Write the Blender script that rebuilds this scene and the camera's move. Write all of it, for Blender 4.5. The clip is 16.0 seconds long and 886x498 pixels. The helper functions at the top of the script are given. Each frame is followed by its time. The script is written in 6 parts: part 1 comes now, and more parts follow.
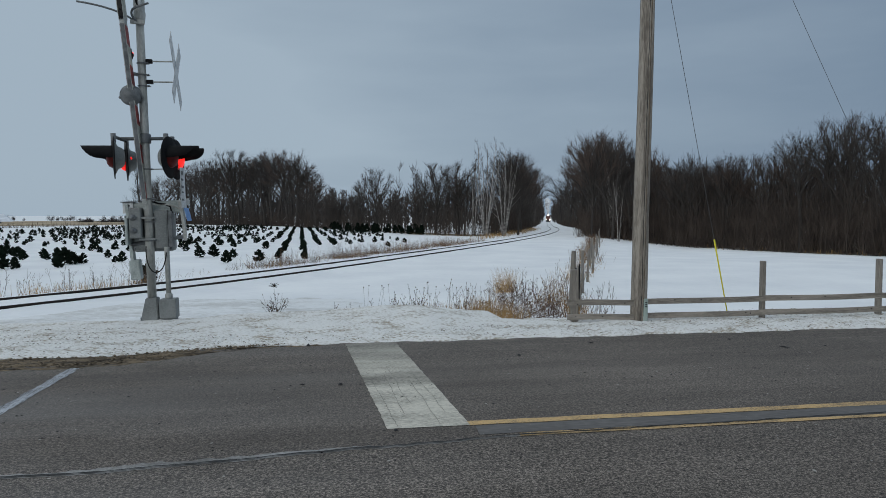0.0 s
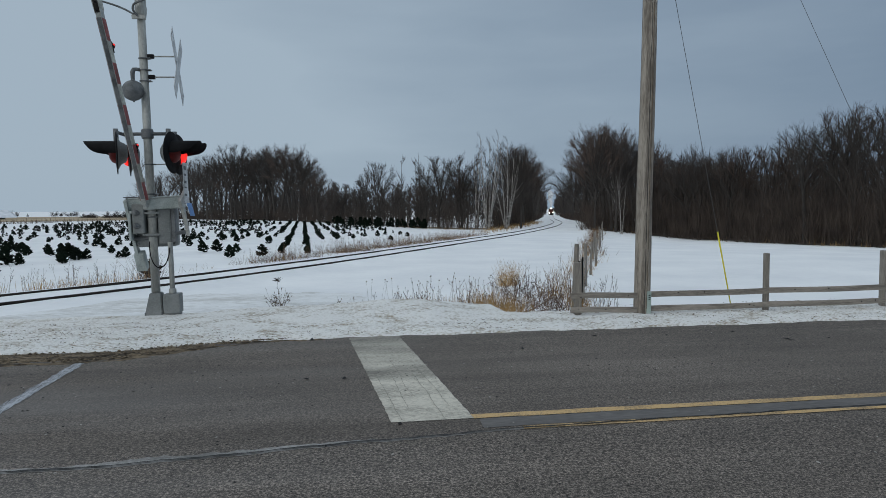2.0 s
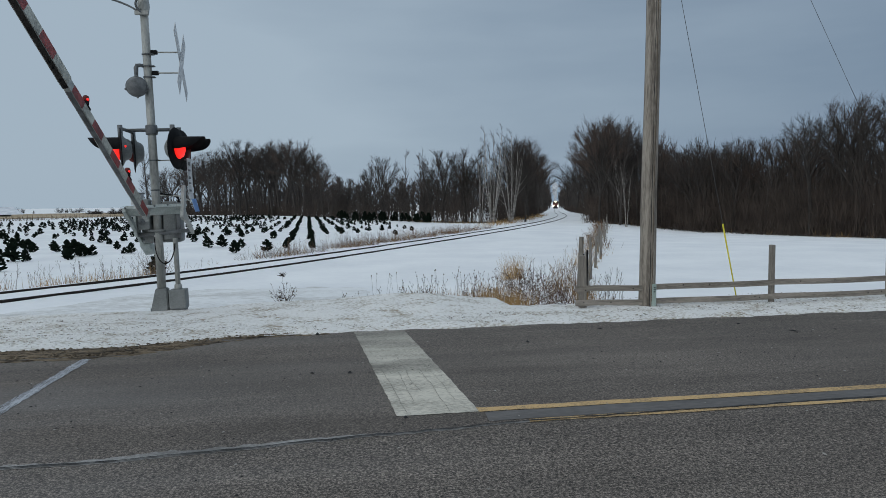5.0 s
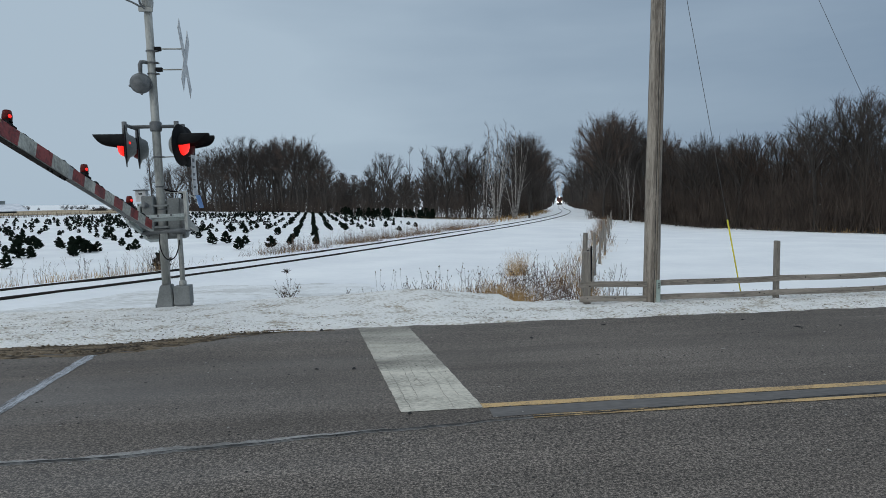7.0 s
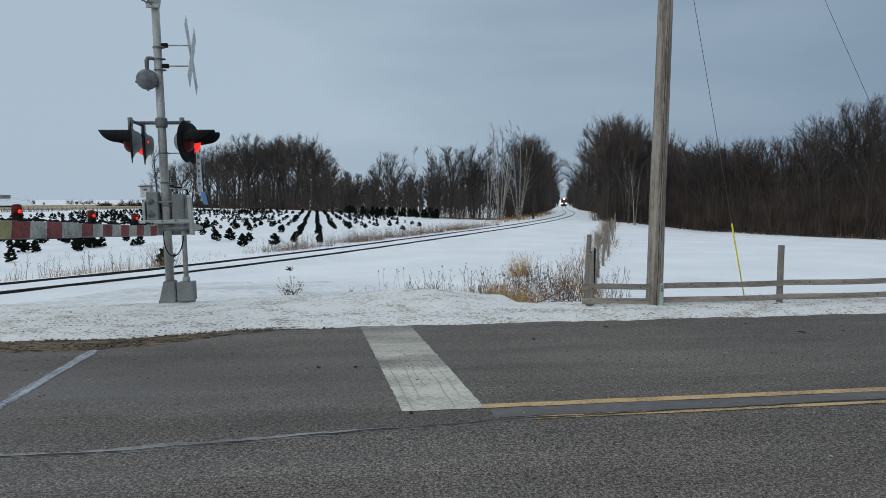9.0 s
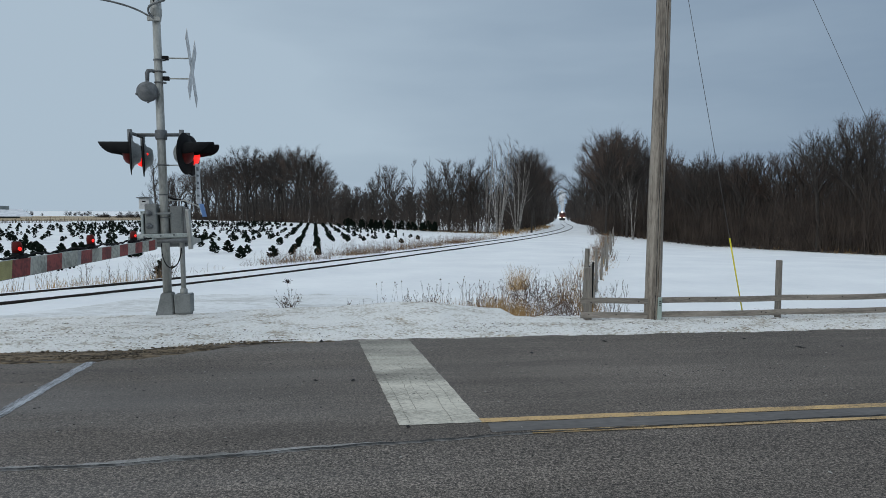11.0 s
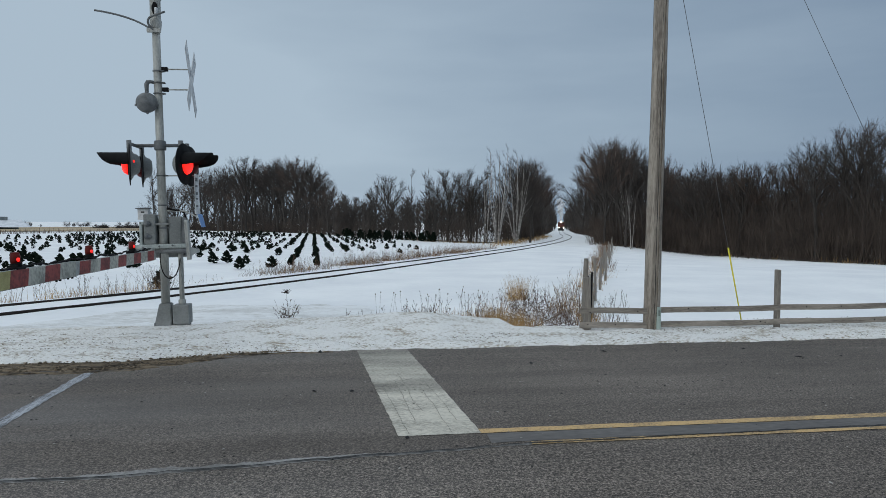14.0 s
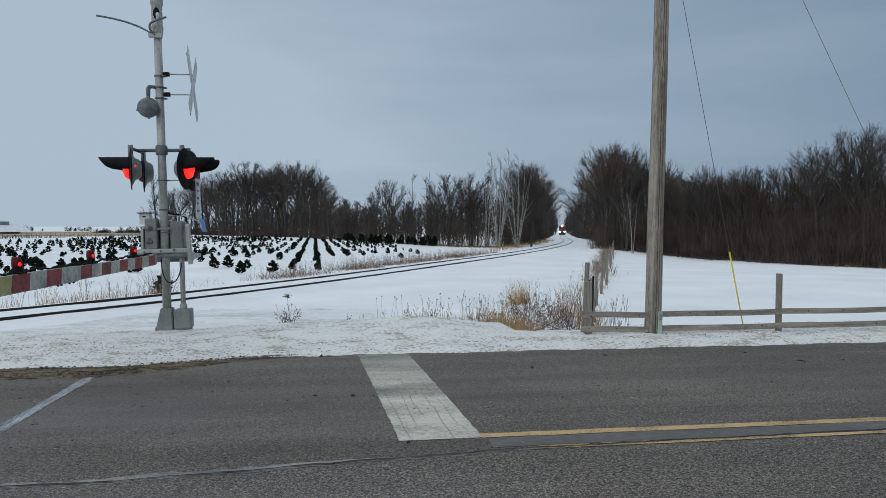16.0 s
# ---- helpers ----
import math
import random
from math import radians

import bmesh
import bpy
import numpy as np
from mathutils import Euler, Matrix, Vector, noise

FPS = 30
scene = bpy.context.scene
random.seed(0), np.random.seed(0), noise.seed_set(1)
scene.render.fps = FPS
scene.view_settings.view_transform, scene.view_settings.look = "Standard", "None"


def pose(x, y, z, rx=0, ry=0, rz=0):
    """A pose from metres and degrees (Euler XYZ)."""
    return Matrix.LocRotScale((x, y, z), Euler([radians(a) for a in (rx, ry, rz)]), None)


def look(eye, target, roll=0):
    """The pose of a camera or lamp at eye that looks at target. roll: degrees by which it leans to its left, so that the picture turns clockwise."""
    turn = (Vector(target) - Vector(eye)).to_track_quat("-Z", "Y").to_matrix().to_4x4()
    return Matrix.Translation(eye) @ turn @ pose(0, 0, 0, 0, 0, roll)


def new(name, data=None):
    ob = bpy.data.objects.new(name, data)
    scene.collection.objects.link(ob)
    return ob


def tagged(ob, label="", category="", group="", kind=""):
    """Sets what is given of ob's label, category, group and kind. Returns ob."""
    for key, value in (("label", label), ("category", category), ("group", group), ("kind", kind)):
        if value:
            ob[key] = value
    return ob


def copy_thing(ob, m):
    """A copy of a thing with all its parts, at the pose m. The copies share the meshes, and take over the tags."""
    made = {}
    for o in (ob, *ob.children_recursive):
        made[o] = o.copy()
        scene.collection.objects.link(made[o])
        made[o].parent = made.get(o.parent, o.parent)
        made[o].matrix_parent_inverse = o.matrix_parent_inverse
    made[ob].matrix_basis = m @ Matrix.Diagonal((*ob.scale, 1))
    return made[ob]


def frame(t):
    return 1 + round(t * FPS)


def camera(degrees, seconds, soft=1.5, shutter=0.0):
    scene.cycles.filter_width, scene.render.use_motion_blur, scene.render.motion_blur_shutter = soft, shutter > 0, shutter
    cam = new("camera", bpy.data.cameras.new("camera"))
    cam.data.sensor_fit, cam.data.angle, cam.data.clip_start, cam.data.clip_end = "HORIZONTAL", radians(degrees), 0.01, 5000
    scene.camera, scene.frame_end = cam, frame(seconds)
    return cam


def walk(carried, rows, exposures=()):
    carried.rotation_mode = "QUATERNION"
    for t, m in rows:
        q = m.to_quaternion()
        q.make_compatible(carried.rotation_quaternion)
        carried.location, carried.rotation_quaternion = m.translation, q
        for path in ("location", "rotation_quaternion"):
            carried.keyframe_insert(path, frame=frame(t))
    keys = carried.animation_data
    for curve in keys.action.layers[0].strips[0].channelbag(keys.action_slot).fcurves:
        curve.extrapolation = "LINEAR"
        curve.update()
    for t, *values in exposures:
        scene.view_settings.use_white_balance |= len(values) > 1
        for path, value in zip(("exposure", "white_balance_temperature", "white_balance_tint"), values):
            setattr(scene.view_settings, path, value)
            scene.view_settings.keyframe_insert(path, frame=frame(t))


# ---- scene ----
cam = camera(67, 16.0, soft=0.6)
PATH = [
    (0.0, pose(0, 0, 1.6, 87.100, 0.007, -8.998)),
    (0.5, pose(0, 0, 1.6, 87.003, 0.054, -8.983)),
    (1.0, pose(0, 0, 1.6, 86.817, 0.057, -8.902)),
    (1.5, pose(0, 0, 1.6, 86.666, 0.197, -8.812)),
    (2.0, pose(0, 0, 1.6, 86.563, 0.312, -8.766)),
    (2.5, pose(0, 0, 1.6, 86.419, 0.420, -8.690)),
    (3.0, pose(0, 0, 1.6, 86.308, 0.504, -8.654)),
    (3.5, pose(0, 0, 1.6, 86.219, 0.523, -8.587)),
    (4.0, pose(0, 0, 1.6, 86.172, 0.612, -8.550)),
    (6.5, pose(0, 0, 1.6, 85.801, 0.786, -8.171)),
    (7.0, pose(0, 0, 1.6, 85.723, 0.798, -8.079)),
    (7.5, pose(0, 0, 1.6, 85.629, 0.799, -7.961)),
    (8.0, pose(0, 0, 1.6, 85.630, 0.614, -7.834)),
    (8.5, pose(0, 0, 1.6, 85.693, 0.242, -7.737)),
    (9.0, pose(0, 0, 1.6, 85.714, 0.030, -7.730)),
    (11.5, pose(0, 0, 1.6, 87.160, -0.275, -7.876)),
    (12.0, pose(0, 0, 1.6, 87.370, -0.228, -7.916)),
    (12.5, pose(0, 0, 1.6, 87.504, -0.185, -7.903)),
    (13.0, pose(0, 0, 1.6, 87.563, -0.234, -7.946)),
    (13.5, pose(0, 0, 1.6, 87.621, -0.236, -7.947)),
    (14.0, pose(0, 0, 1.6, 87.712, -0.189, -7.965)),
    (14.5, pose(0, 0, 1.6, 87.714, -0.090, -7.991)),
    (15.0, pose(0, 0, 1.6, 87.767, -0.026, -7.948)),
    (15.5, pose(0, 0, 1.6, 87.846, -0.064, -7.948)),
    (16.0, pose(0, 0, 1.6, 88.075, -0.120, -7.875)),
]
walk(cam, PATH, [(0.0, -0.01), (3.5, 0.01), (6.4, 0.04), (7.0, 0.17), (9.0, 0.19), (12.5, 0.19), (16.0, 0.19)])

# ---- light ----
SUN_AZ, SUN_EL = radians(-140), radians(24)
world = bpy.data.worlds.new("overcast_sky")
scene.world = world
world.use_nodes = True
wt = world.node_tree
wt.nodes.clear()
w_out = wt.nodes.new("ShaderNodeOutputWorld")
w_bg = wt.nodes.new("ShaderNodeBackground")
w_sky = wt.nodes.new("ShaderNodeTexSky")
w_sky.sky_type = "NISHITA"
w_sky.sun_disc = False
w_sky.sun_elevation = SUN_EL
w_sky.sun_rotation = SUN_AZ
w_sky.air_density, w_sky.dust_density, w_sky.ozone_density = 1.0, 2.0, 2.0
w_co = wt.nodes.new("ShaderNodeTexCoord")


def w_math(op, a, b, clamp=False):
    n = wt.nodes.new("ShaderNodeMath")
    n.operation, n.use_clamp = op, clamp
    for k, v in enumerate((a, b)):
        if isinstance(v, (int, float)):
            n.inputs[k].default_value = v
        else:
            wt.links.new(v, n.inputs[k])
    return n.outputs[0]


w_map = wt.nodes.new("ShaderNodeMapping")
w_map.inputs["Scale"].default_value = (1.0, 1.0, 4.5)
w_noise = wt.nodes.new("ShaderNodeTexNoise")
w_noise.inputs["Scale"].default_value = 1.6
w_noise.inputs["Detail"].default_value = 5.0
w_noise.inputs["Roughness"].default_value = 0.5
wt.links.new(w_co.outputs["Generated"], w_map.inputs["Vector"])
wt.links.new(w_map.outputs[0], w_noise.inputs["Vector"])
w_sep = wt.nodes.new("ShaderNodeSeparateXYZ")
wt.links.new(w_co.outputs["Generated"], w_sep.inputs[0])
# the cloud is thinner towards the low sun behind on one side, thicker on the other, and brightest overhead
w_side = w_math("MULTIPLY_ADD", w_sep.outputs["X"], -0.72)
w_side.node.inputs[2].default_value = 0.53
w_f = w_math("ADD", w_side, w_math("MULTIPLY", w_math("SUBTRACT", w_noise.outputs[0], 0.5), 0.75), True)
w_ramp = wt.nodes.new("ShaderNodeValToRGB")
w_ramp.color_ramp.elements[0].position, w_ramp.color_ramp.elements[0].color = 0.0, (1.58, 2.24, 3.12, 1)
w_ramp.color_ramp.elements[1].position, w_ramp.color_ramp.elements[1].color = 0.68, (3.56, 4.45, 5.30, 1)
wt.links.new(w_f, w_ramp.inputs[0])
w_high = w_math("SUBTRACT", w_sep.outputs["Z"], 0.36, True)
w_zen = wt.nodes.new("ShaderNodeCombineXYZ")
for k, gain in enumerate((2.30, 1.88, 1.52)):
    w_k = w_math("MULTIPLY_ADD", w_high, gain)
    w_k.node.inputs[2].default_value = 1.0
    wt.links.new(w_k, w_zen.inputs[k])
w_top = wt.nodes.new("ShaderNodeMixRGB")
w_top.blend_type = "MULTIPLY"
w_top.inputs[0].default_value = 1.0
wt.links.new(w_ramp.outputs[0], w_top.inputs[1])
wt.links.new(w_zen.outputs[0], w_top.inputs[2])
w_mix = wt.nodes.new("ShaderNodeMixRGB")
w_mix.inputs[0].default_value = 0.975
wt.links.new(w_sky.outputs[0], w_mix.inputs[1])
wt.links.new(w_top.outputs[0], w_mix.inputs[2])
wt.links.new(w_mix.outputs[0], w_bg.inputs["Color"])
w_bg.inputs["Strength"].default_value = 0.10
wt.links.new(w_bg.outputs[0], w_out.inputs[0])
sun = new("sun", bpy.data.lights.new("sun", "SUN"))
sun.data.energy, sun.data.angle, sun.data.color = 0.5, radians(50), (1.0, 0.92, 0.82)
sun.matrix_world = look((0, 0, 30), (30 * math.sin(SUN_AZ) * -1, 30 * math.cos(SUN_AZ) * -1, 30 - 30 * math.tan(SUN_EL)))


# ---- materials ----
def material(name, dark, light, scale=8.0, rough=0.7, bump=0.2, metal=0.0, fine=90.0, grain=0.35, stretch=(1, 1, 1), spread=0.0, dist=0.01, band=(0.32, 0.68)):
    """Two scales of colour variation and fine relief, in metres of the object's own space."""
    m = bpy.data.materials.new(name)
    m.use_nodes = True
    nt = m.node_tree
    N, K = nt.nodes, nt.links
    bs = N["Principled BSDF"]
    co = N.new("ShaderNodeTexCoord")
    mp = N.new("ShaderNodeMapping")
    mp.inputs["Scale"].default_value = stretch
    K.new(co.outputs["Object"], mp.inputs["Vector"])
    a, b = N.new("ShaderNodeTexNoise"), N.new("ShaderNodeTexNoise")
    a.inputs["Scale"].default_value, b.inputs["Scale"].default_value = scale, fine
    a.inputs["Detail"].default_value, b.inputs["Detail"].default_value = 5.0, 3.0
    K.new(mp.outputs[0], a.inputs["Vector"])
    K.new(mp.outputs[0], b.inputs["Vector"])
    mx = N.new("ShaderNodeMath")
    mx.operation = "MULTIPLY_ADD"
    mx.inputs[1].default_value = grain
    K.new(b.outputs[0], mx.inputs[0])
    sb = N.new("ShaderNodeMath")
    sb.operation = "SUBTRACT"
    sb.inputs[1].default_value = grain * 0.5
    K.new(a.outputs[0], sb.inputs[0])
    K.new(sb.outputs[0], mx.inputs[2])
    last = mx
    if spread:
        info = N.new("ShaderNodeObjectInfo")
        sp = N.new("ShaderNodeMath")
        sp.operation = "MULTIPLY_ADD"
        sp.inputs[1].default_value = spread
        K.new(info.outputs["Random"], sp.inputs[0])
        K.new(mx.outputs[0], sp.inputs[2])
        last = sp
    rp = N.new("ShaderNodeValToRGB")
    rp.color_ramp.elements[0].position, rp.color_ramp.elements[1].position = band[0], band[1] + spread
    rp.color_ramp.elements[0].color, rp.color_ramp.elements[1].color = (*dark, 1), (*light, 1)
    K.new(last.outputs[0], rp.inputs[0])
    K.new(rp.outputs[0], bs.inputs["Base Color"])
    bs.inputs["Roughness"].default_value, bs.inputs["Metallic"].default_value = rough, metal
    bs.inputs["Specular IOR Level"].default_value = 0.35
    if bump:
        bp = N.new("ShaderNodeBump")
        bp.inputs["Strength"].default_value, bp.inputs["Distance"].default_value = bump, dist
        K.new(mx.outputs[0], bp.inputs["Height"])
        K.new(bp.outputs[0], bs.inputs["Normal"])
    return m


def glow(name, colour, strength):
    m = bpy.data.materials.new(name)
    m.use_nodes = True
    bs = m.node_tree.nodes["Principled BSDF"]
    bs.inputs["Base Color"].default_value = (*colour, 1)
    bs.inputs["Emission Color"].default_value = (*colour, 1)
    bs.inputs["Emission Strength"].default_value = strength
    return m


def asphalt():
    """Worn asphalt: the far lane is smooth and finely grained, the near one coarse with pale and dark stones; paler in
    patches towards -x.
    """
    m = material("asphalt", (0.086, 0.0718, 0.0615), (0.143, 0.1225, 0.106), 0.45, 0.85, 0.6, fine=4.0, grain=0.35, stretch=(0.25, 1, 1), dist=0.006)
    nt = m.node_tree
    N, K = nt.nodes, nt.links
    bs = N["Principled BSDF"]
    col = bs.inputs["Base Color"].links[0].from_socket
    co = N.new("ShaderNodeTexCoord")
    xyz = N.new("ShaderNodeSeparateXYZ")
    K.new(co.outputs["Object"], xyz.inputs[0])

    def ranged(sock, a, b, c, d):
        r = N.new("ShaderNodeMapRange")
        for k, v in enumerate((a, b, c, d)):
            r.inputs[k + 1].default_value = v
        K.new(sock, r.inputs[0])
        return r.outputs[0]

    def cloud(scale, detail, stretch=(1, 1, 1)):
        mp = N.new("ShaderNodeMapping")
        mp.inputs["Scale"].default_value = stretch
        K.new(co.outputs["Object"], mp.inputs[0])
        n = N.new("ShaderNodeTexNoise")
        n.inputs["Scale"].default_value, n.inputs["Detail"].default_value = scale, detail
        K.new(mp.outputs[0], n.inputs["Vector"])
        return n.outputs[0]

    def mixed(kind, fac, a, b):
        x = N.new("ShaderNodeMixRGB")
        x.blend_type = kind
        for k, v in enumerate((fac, a, b)):
            if isinstance(v, float):
                x.inputs[k].default_value = v
            elif isinstance(v, tuple):
                x.inputs[k].default_value = v
            else:
                K.new(v, x.inputs[k])
        return x.outputs[0]

    coarse = ranged(xyz.outputs["Y"], 4.75, 4.40, 0.68, 1.0)
    for scale, lo, hi, dark, light in ((130.0, 0.36, 0.66, 0.30, 1.85), (55.0, 0.38, 0.64, 0.42, 1.68), (24.0, 0.30, 0.46, 0.55, 1.04)):
        col = mixed("MULTIPLY", coarse, col, ranged(cloud(scale, 2.0), lo, hi, dark, light))
    # wheel tracks and drag marks along the lane, broad stains
    col = mixed("MULTIPLY", 1.0, col, ranged(cloud(1.5, 4.0, (0.05, 1.6, 1)), 0.3, 0.7, 0.86, 1.14))
    col = mixed("MULTIPLY", 1.0, col, ranged(cloud(7.0, 3.0, (0.06, 1.6, 1)), 0.3, 0.7, 0.93, 1.07))
    col = mixed("MULTIPLY", 1.0, col, ranged(cloud(0.5, 4.0), 0.3, 0.7, 0.90, 1.10))
    # paler neutral patches, stronger towards -x
    wide = ranged(xyz.outputs["X"], 1.4, -2.6, 0.10, 1.0)
    pale_mix = N.new("ShaderNodeMath")
    pale_mix.operation = "MULTIPLY"
    K.new(wide, pale_mix.inputs[0])
    K.new(ranged(cloud(0.9, 5.0, (0.25, 1.3, 1)), 0.36, 0.70, 0.02, 0.46), pale_mix.inputs[1])
    col = mixed("MIX", pale_mix.outputs[0], col, (0.185, 0.176, 0.172, 1.0))
    K.new(col, bs.inputs["Base Color"])
    return m


def banded(m, axis_name, stops):
    """Grime that lies in bands across a marking: multiplies a material's colour by steps along one axis."""
    N, K = m.node_tree.nodes, m.node_tree.links
    bs = N["Principled BSDF"]
    old = bs.inputs["Base Color"].links[0].from_socket
    co, sep = N.new("ShaderNodeTexCoord"), N.new("ShaderNodeSeparateXYZ")
    K.new(co.outputs["Object"], sep.inputs[0])
    wob = N.new("ShaderNodeTexNoise")
    wob.inputs["Scale"].default_value, wob.inputs["Detail"].default_value = 5.0, 5.0
    K.new(co.outputs["Object"], wob.inputs["Vector"])
    ad = N.new("ShaderNodeMath")
    ad.operation = "MULTIPLY_ADD"
    ad.inputs[1].default_value = 0.5
    K.new(wob.outputs[0], ad.inputs[0])
    K.new(sep.outputs[axis_name], ad.inputs[2])
    lo, hi = stops[0][0], stops[-1][0]
    r = N.new("ShaderNodeMapRange")
    r.inputs[1].default_value, r.inputs[2].default_value = lo + 0.25, hi + 0.25
    K.new(ad.outputs[0], r.inputs[0])
    rp = N.new("ShaderNodeValToRGB")
    el = rp.color_ramp.elements
    while len(el) < len(stops):
        el.new(0.5)
    for e, (p, v) in zip(el, stops):
        e.position, e.color = (p - lo) / (hi - lo), (v, v * 0.99, v * 0.97, 1)
    K.new(r.outputs[0], rp.inputs[0])
    x = N.new("ShaderNodeMixRGB")
    x.blend_type = "MULTIPLY"
    x.inputs[0].default_value = 1.0
    K.new(old, x.inputs[1])
    K.new(rp.outputs[0], x.inputs[2])
    K.new(x.outputs[0], bs.inputs["Base Color"])
    return m


SNOW = material("snow", (0.76, 0.77, 0.79), (0.87, 0.875, 0.88), 0.35, 0.75, 0.5, fine=5.0, grain=0.3, dist=0.06)
BANK = material("dirty_snow", (0.37, 0.32, 0.25), (0.80, 0.79, 0.77), 2.6, 0.8, 1.0, fine=26.0, grain=1.3, stretch=(0.75, 1.3, 1), dist=0.03, band=(0.20, 0.50))
TRODDEN = material("trodden_grey_snow", (0.50, 0.49, 0.47), (0.79, 0.795, 0.80), 0.9, 0.8, 1.0, fine=13.0, grain=0.9, stretch=(0.35, 1.3, 1), dist=0.05, band=(0.22, 0.60))
ASPHALT = asphalt()
PAINT_CRACK = material("grimy_paint_crack", (0.13, 0.12, 0.11), (0.26, 0.245, 0.22), 9, 0.9, 0.0)
CRACK = material("tar_crack", (0.015, 0.015, 0.016), (0.03, 0.03, 0.03), 6, 0.8, 0.3)
SEALED = material("sealed_joint_asphalt", (0.094, 0.088, 0.085), (0.150, 0.141, 0.135), 2.0, 0.75, 0.3, fine=40.0, grain=0.7, stretch=(0.3, 1, 1))
SALT = material("salt_dusted_asphalt", (0.15, 0.145, 0.138), (0.32, 0.31, 0.30), 1.6, 0.9, 0.3, fine=45.0, grain=0.8)
MUD = material("roadside_mud", (0.035, 0.026, 0.018), (0.24, 0.185, 0.125), 4.0, 0.9, 1.0, fine=24.0, grain=1.2, stretch=(0.35, 2.0, 1), dist=0.04)
WHITE_PAINT = material("worn_white_paint", (0.17, 0.16, 0.14), (0.60, 0.57, 0.50), 1.5, 0.8, 0.5, fine=60.0, grain=1.0, dist=0.004, stretch=(0.5, 1.7, 1), band=(0.25, 0.66))
SMEAR = material("smeared_line_paint", (0.085, 0.085, 0.085), (0.43, 0.45, 0.49), 5.0, 0.8, 0.3, fine=40.0, grain=0.9, stretch=(3, 0.5, 1))
banded(WHITE_PAINT, "Y", [(4.9, 0.98), (6.1, 1.02), (6.32, 0.66), (6.62, 0.62), (6.8, 0.92), (7.3, 0.86), (7.7, 0.72), (8.3, 0.50)])
YELLOW_PAINT = material("worn_yellow_paint", (0.20, 0.15, 0.095), (0.55, 0.37, 0.175), 2.5, 0.8, 0.5, fine=70.0, grain=1.3, dist=0.004, band=(0.22, 0.62))
RAIL = material("rusty_rail_steel", (0.014, 0.010, 0.008), (0.042, 0.031, 0.025), 8, 0.8, 0.4, metal=0.1)
BARK = material("grey_bark", (0.023, 0.020, 0.018), (0.080, 0.070, 0.063), 3.0, 0.95, 0.6, fine=25.0, stretch=(3, 3, 0.6), spread=0.25)
TWIG = material("bare_twigs", (0.024, 0.0205, 0.019), (0.077, 0.065, 0.058), 0.6, 0.95, 0.0, spread=0.30)
RUSSET = material("russet_twigs", (0.038, 0.027, 0.022), (0.112, 0.080, 0.065), 0.5, 0.95, 0.0, spread=0.30)
BIRCH = material("white_birch_bark", (0.10, 0.09, 0.08), (0.46, 0.43, 0.40), 2.0, 0.9, 0.4, fine=14.0, grain=0.9, stretch=(0.6, 0.6, 3))
NEEDLE = material("dark_conifer_needles", (0.0035, 0.006, 0.004), (0.011, 0.019, 0.012), 4.0, 0.95, 0.0, spread=0.25)
NEEDLE.node_tree.nodes["Principled BSDF"].inputs["Specular IOR Level"].default_value = 0.06
STRAW = material("dry_straw", (0.20, 0.115, 0.043), (0.51, 0.33, 0.14), 1.6, 0.9, 0.0)
WEED = material("dead_weed_stalks", (0.045, 0.031, 0.024), (0.17, 0.115, 0.08), 2.0, 0.9, 0.0)
BRUSHWOOD = material("dark_brushwood", (0.024, 0.019, 0.016), (0.086, 0.065, 0.053), 0.7, 0.95, 0.0)
BRUSH = material("reddish_brush", (0.045, 0.028, 0.020), (0.21, 0.125, 0.078), 1.6, 0.9, 0.0)
CANE = material("red_brown_canes", (0.035, 0.018, 0.015), (0.13, 0.065, 0.05), 3.0, 0.85, 0.0)
GALV = material("weathered_galvanised_steel", (0.25, 0.255, 0.24), (0.44, 0.445, 0.42), 5.0, 0.55, 0.2, metal=0.25, fine=38, grain=0.6, stretch=(1, 1, 0.4))
MECH = material("grey_green_machine_paint", (0.145, 0.155, 0.152), (0.24, 0.252, 0.248), 3.0, 0.6, 0.15, metal=0.1, fine=45, grain=0.5)
PALE_GREEN = material("pale_green_grey_paint", (0.25, 0.285, 0.275), (0.44, 0.48, 0.465), 6.0, 0.55, 0.2, fine=50, grain=0.6)
DARKGALV = material("dull_grey_cast_metal", (0.085, 0.09, 0.094), (0.20, 0.21, 0.215), 6.0, 0.6, 0.2, metal=0.3, fine=60)
ALUM = material("painted_aluminium", (0.27, 0.285, 0.275), (0.46, 0.475, 0.455), 4.0, 0.6, 0.15, metal=0.15, fine=40, grain=0.7)
BLACK = material("matt_black_paint", (0.004, 0.004, 0.0045), (0.011, 0.011, 0.012), 8.0, 0.75, 0.1)
BLACK.node_tree.nodes["Principled BSDF"].inputs["Specular IOR Level"].default_value = 0.15
ARM_DARK = material("grimy_dark_channel", (0.012, 0.011, 0.010), (0.045, 0.041, 0.037), 5.0, 0.8, 0.2)
SIGN = material("white_sign_sheeting", (0.40, 0.41, 0.41), (0.66, 0.67, 0.67), 6.0, 0.5, 0.05, fine=40, grain=0.7)
BLUE = material("blue_sign_sheeting", (0.10, 0.20, 0.42), (0.18, 0.32, 0.58), 5.0, 0.5, 0.05)
RED_TAPE = material("red_reflective_sheeting", (0.13, 0.022, 0.022), (0.33, 0.058, 0.052), 5.0, 0.5, 0.1, fine=30, grain=0.9)
WHITE_TAPE = material("white_reflective_sheeting", (0.27, 0.27, 0.235), (0.55, 0.55, 0.48), 5.0, 0.5, 0.1, fine=30, grain=0.9)
